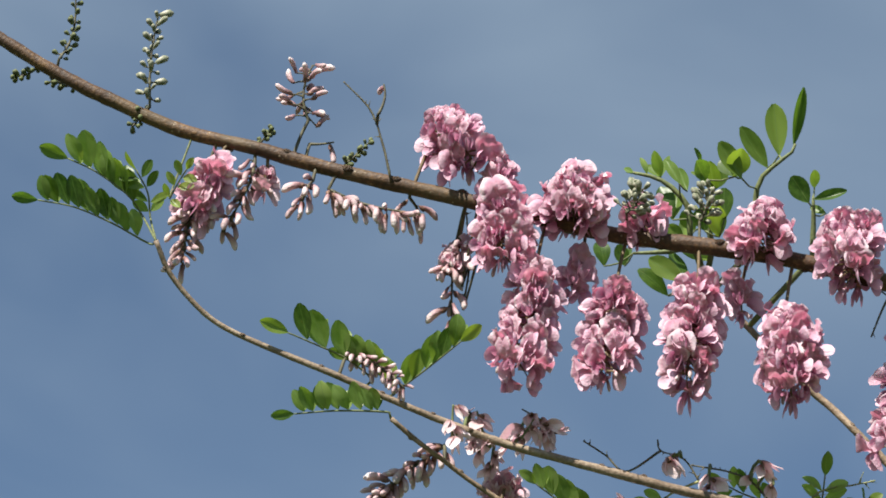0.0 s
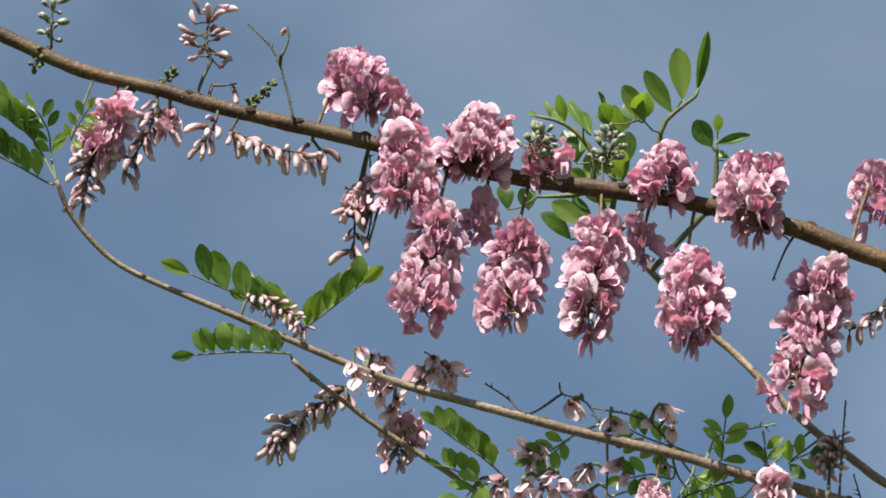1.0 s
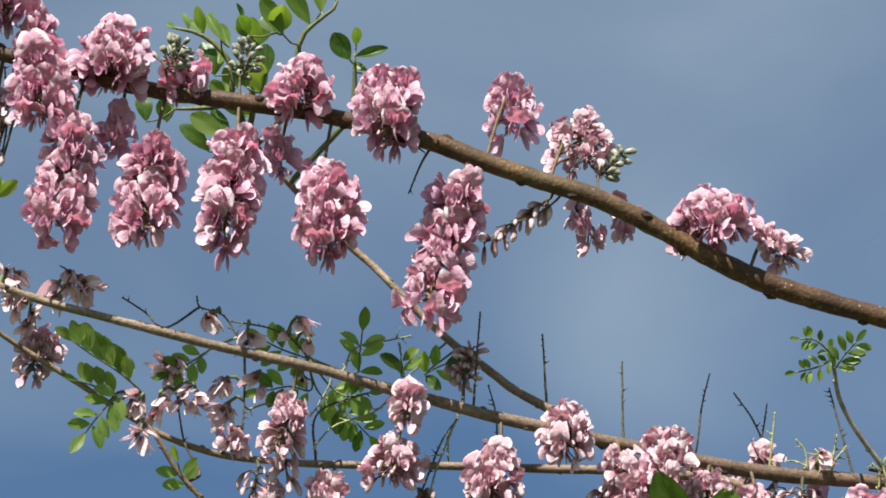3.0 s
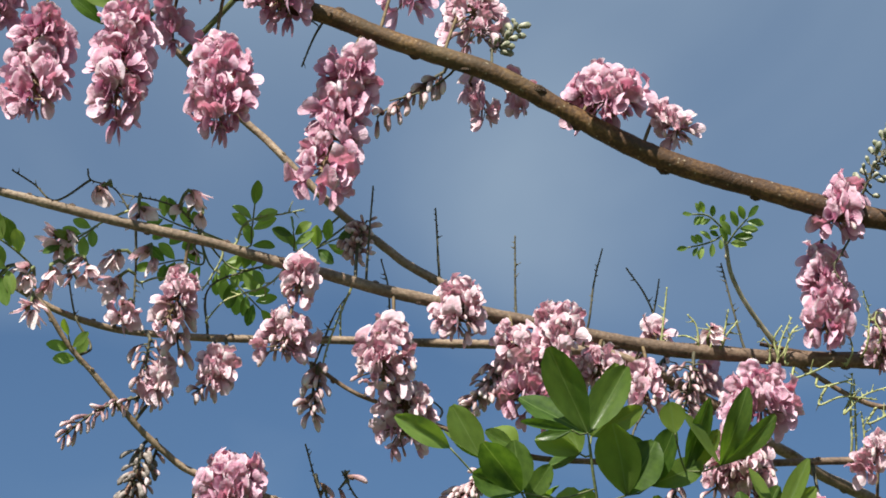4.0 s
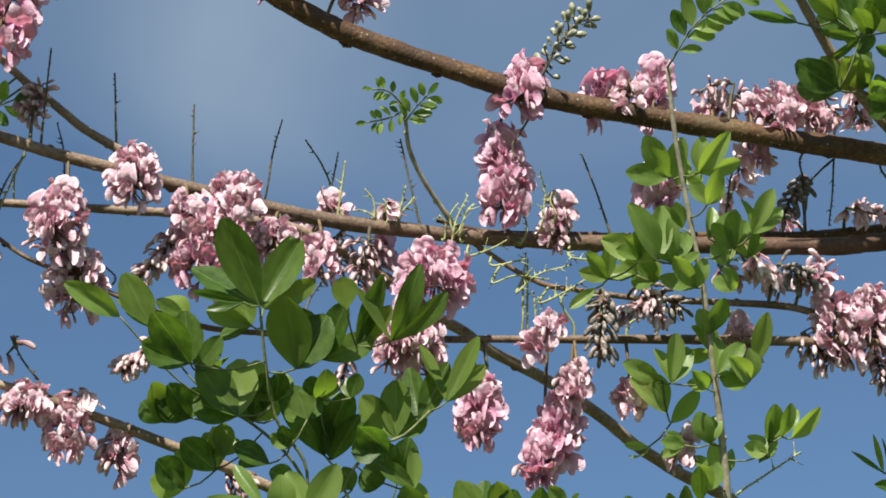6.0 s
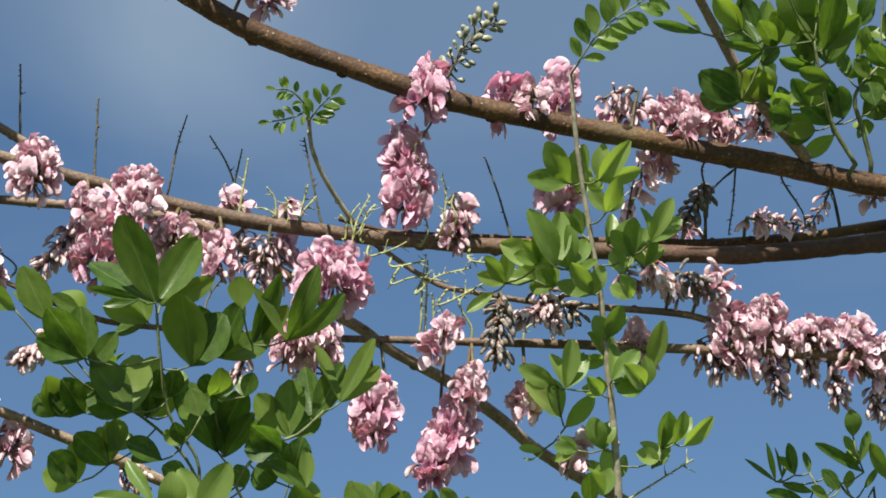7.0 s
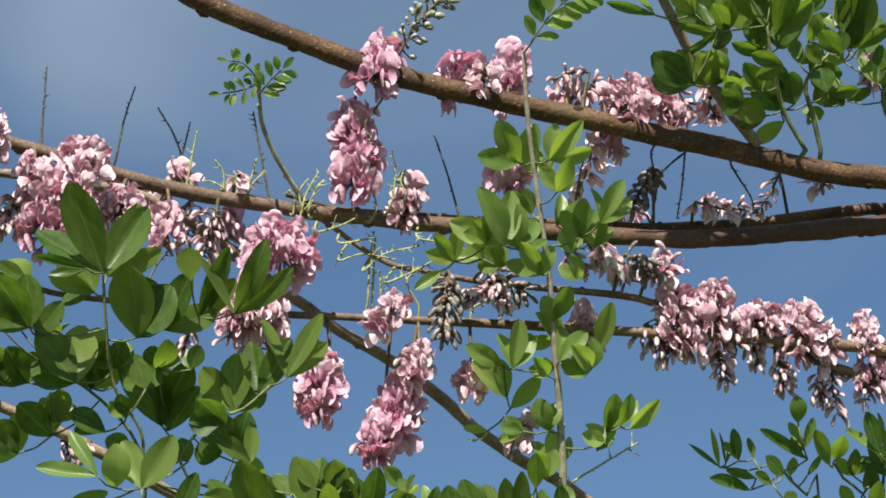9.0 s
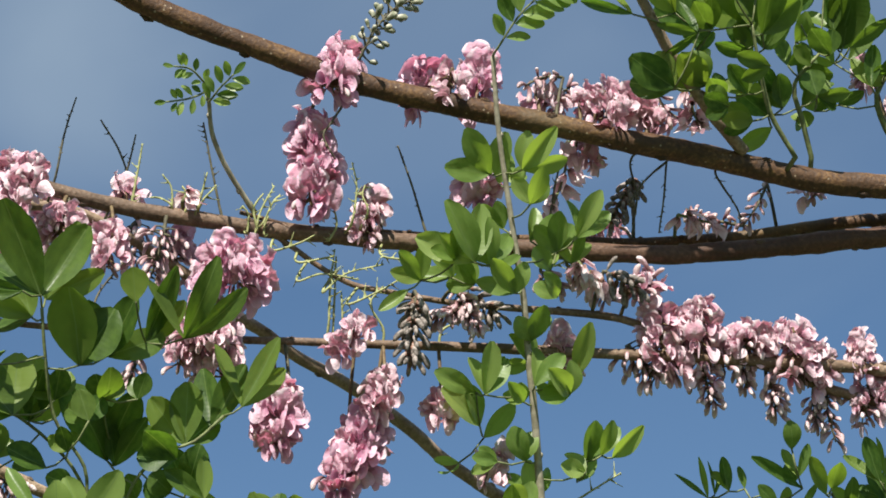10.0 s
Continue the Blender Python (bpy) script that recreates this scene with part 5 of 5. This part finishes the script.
plant = shoot("dense dark green leaves, a few catching bright sun", ((618, -55), (610, -33), (603, -12), (617, 8)), 20, (
    (588, -32, 568, -19, 16), (591, -39, 571, -54, 12), (597, -27, 593, -7, 14), (609, -24, 618, -7, 14), (606, -34, 617, -31, 11), (605, -6, 626, -4, 16), (599, 32, 605, 62, 14), (601, 14, 606, 32, 11), (598, -1, 607, 12, 11), (624, 8, 611, 22, 14), (628, 12, 637, 50, 25), (625, 23, 620, 43, 12), (636, 6, 649, 25, 11), (619, -18, 638, -14, 10), (592, -17, 579, -3, 12), (612, 0, 601, 11, 11)), LEAVES, lift=-0.1, thick=1.6, more=0.75)
# more unseen leaves higher up, added to cast shade on this shoot
leaves_on(plant, 20, (
    (614, 76, 607, 105, 18), (637, 71, 638, 101, 18), (660, 77, 653, 106, 18), (680, 71, 685, 101, 18), (623, 99, 612, 127, 18), (650, 105, 658, 136, 18)), LEAVES, -0.1)
plant = shoot("thin twig with dark green leaves and small pink flowers", ((681, -57), (669, -41), (660, -27), (656, -14), (663, 1), (669, 17)), 10, (
    (627, 3, 612, 23, 12), (632, 14, 634, 52, 27), (636, 13, 659, 32, 11), (660, 19, 670, 47, 16), (652, -9, 651, 15, 11), (660, -2, 664, 9, 12), (665, -1, 687, 2, 8), (670, 21, 679, 33, 14), (697, 4, 673, 16, 11), (685, 16, 698, 31, 14), (687, -25, 699, -7, 11), (632, -22, 647, -13, 9), (617, -27, 629, -13, 11), (618, -17, 612, -3, 16), (696, 23, 705, 46, 16), (705, 9, 715, 28, 14)), LEAVES, lift=-0.1, more=0.5)
plant = shoot("tip of a green shoot with narrow leaves", ((645, -296), (634, -283), (621, -273), (612, -262)), 40, (
    (572, -268, 564, -244, 5), (576, -266, 570, -246, 4), (585, -263, 579, -243, 8), (595, -261, 590, -248, 7), (595, -282, 568, -276, 10), (598, -274, 578, -270, 7), (610, -277, 598, -270, 8), (617, -271, 604, -259, 11), (621, -271, 622, -259, 8), (632, -259, 599, -242, 9), (627, -255, 620, -245, 9), (623, -235, 620, -218, 12), (629, -252, 633, -232, 7), (633, -270, 641, -256, 5), (627, -291, 620, -282, 12), (640, -298, 642, -283, 9), (651, -298, 652, -284, 8)), LEAVES, onward=((0.58, 1.62, 1.8), (0.60, 1.64, 1.0), (0.60, 1.64, 0.0)), more=0.2)
plant = shoot("green shoot with a few oval leaves, catching the sun", ((685, -298), (673, -280), (658, -270), (651, -261)), 40, (
    (648, -262, 636, -240, 11), (651, -258, 655, -242, 12), (664, -268, 664, -251, 10), (673, -276, 675, -260, 11), (682, -290, 684, -271, 11), (667, -291, 657, -276, 10)), LEAVES, onward=((0.62, 1.62, 1.8), (0.63, 1.64, 1.0), (0.63, 1.64, 0.0)))
plant = shoot("green shoot tip crowded with oval leaves", ((687, -294), (694, -274), (708, -256), (723, -231)), 40, (
    (682, -252, 670, -226, 11), (684, -248, 677, -226, 8), (686, -252, 688, -233, 9), (692, -267, 674, -245, 12), (692, -274, 701, -245, 13), (710, -254, 708, -232, 12), (719, -246, 725, -229, 5), (702, -249, 704, -236, 9), (697, -282, 716, -267, 9), (702, -285, 722, -273, 9), (727, -261, 716, -252, 11), (724, -269, 744, -266, 5), (679, -262, 668, -256, 9), (706, -293, 729, -284, 8)), LEAVES, onward=((0.64, 1.62, 1.8), (0.66, 1.64, 1.0), (0.66, 1.64, 0.0)), more=0.4)
plant = shoot("upright spray of pointed green leaves behind the branch", ((-89, 116), (-88, 153), (-79, 166), (-66, 176), (-64, 181)), -50, (
    (-65, 180, -59, 215, 8), (-74, 174, -77, 205, 15), (-81, 166, -97, 191, 13), (-98, 160, -111, 182, 13), (-102, 161, -98, 178, 16), (-120, 159, -126, 171, 13), (-114, 153, -118, 170, 12), (-123, 168, -127, 179, 4)), LEAVES, more=0.15)
plant = shoot("light green leaves in a row on a thin stalk", ((-130, 123), (-132, 143), (-148, 159), (-170, 165)), -50, (
    (-166, 164, -171, 167, 4), (-157, 163, -161, 173, 5), (-148, 161, -152, 177, 8), (-137, 157, -145, 171, 8), (-132, 152, -137, 166, 8)), YOUNG, more=0.1)
plant = shoot("green leaves spread behind the pink clusters", ((-116, 116), (-118, 127), (-127, 143)), -50, (
    (-141, 134, -148, 154, 12), (-127, 127, -134, 139, 12), (-121, 127, -123, 141, 16), (-112, 123, -116, 143, 14), (-109, 134, -109, 153, 14), (-134, 120, -143, 130, 11)), LEAVES)
plant = shoot("three dark green leaves behind the flowers", ((-54, 109), (-53, 130), (-53, 148)), -50, (
    (-56, 144, -66, 160, 14), (-52, 153, -52, 164, 8), (-53, 146, -33, 151, 8), (-45, 137, -54, 141, 6)), LEAVES, more=0.0)
plant = shoot("scattered green leaves behind the hanging clusters", ((-127, 118), (-144, 114), (-166, 113)), -50, (
    (-184, 105, -187, 120, 12), (-171, 105, -175, 118, 11), (-144, 86, -162, 102, 12), (-134, 95, -155, 109, 14), (-116, 109, -134, 113, 9)), LEAVES)
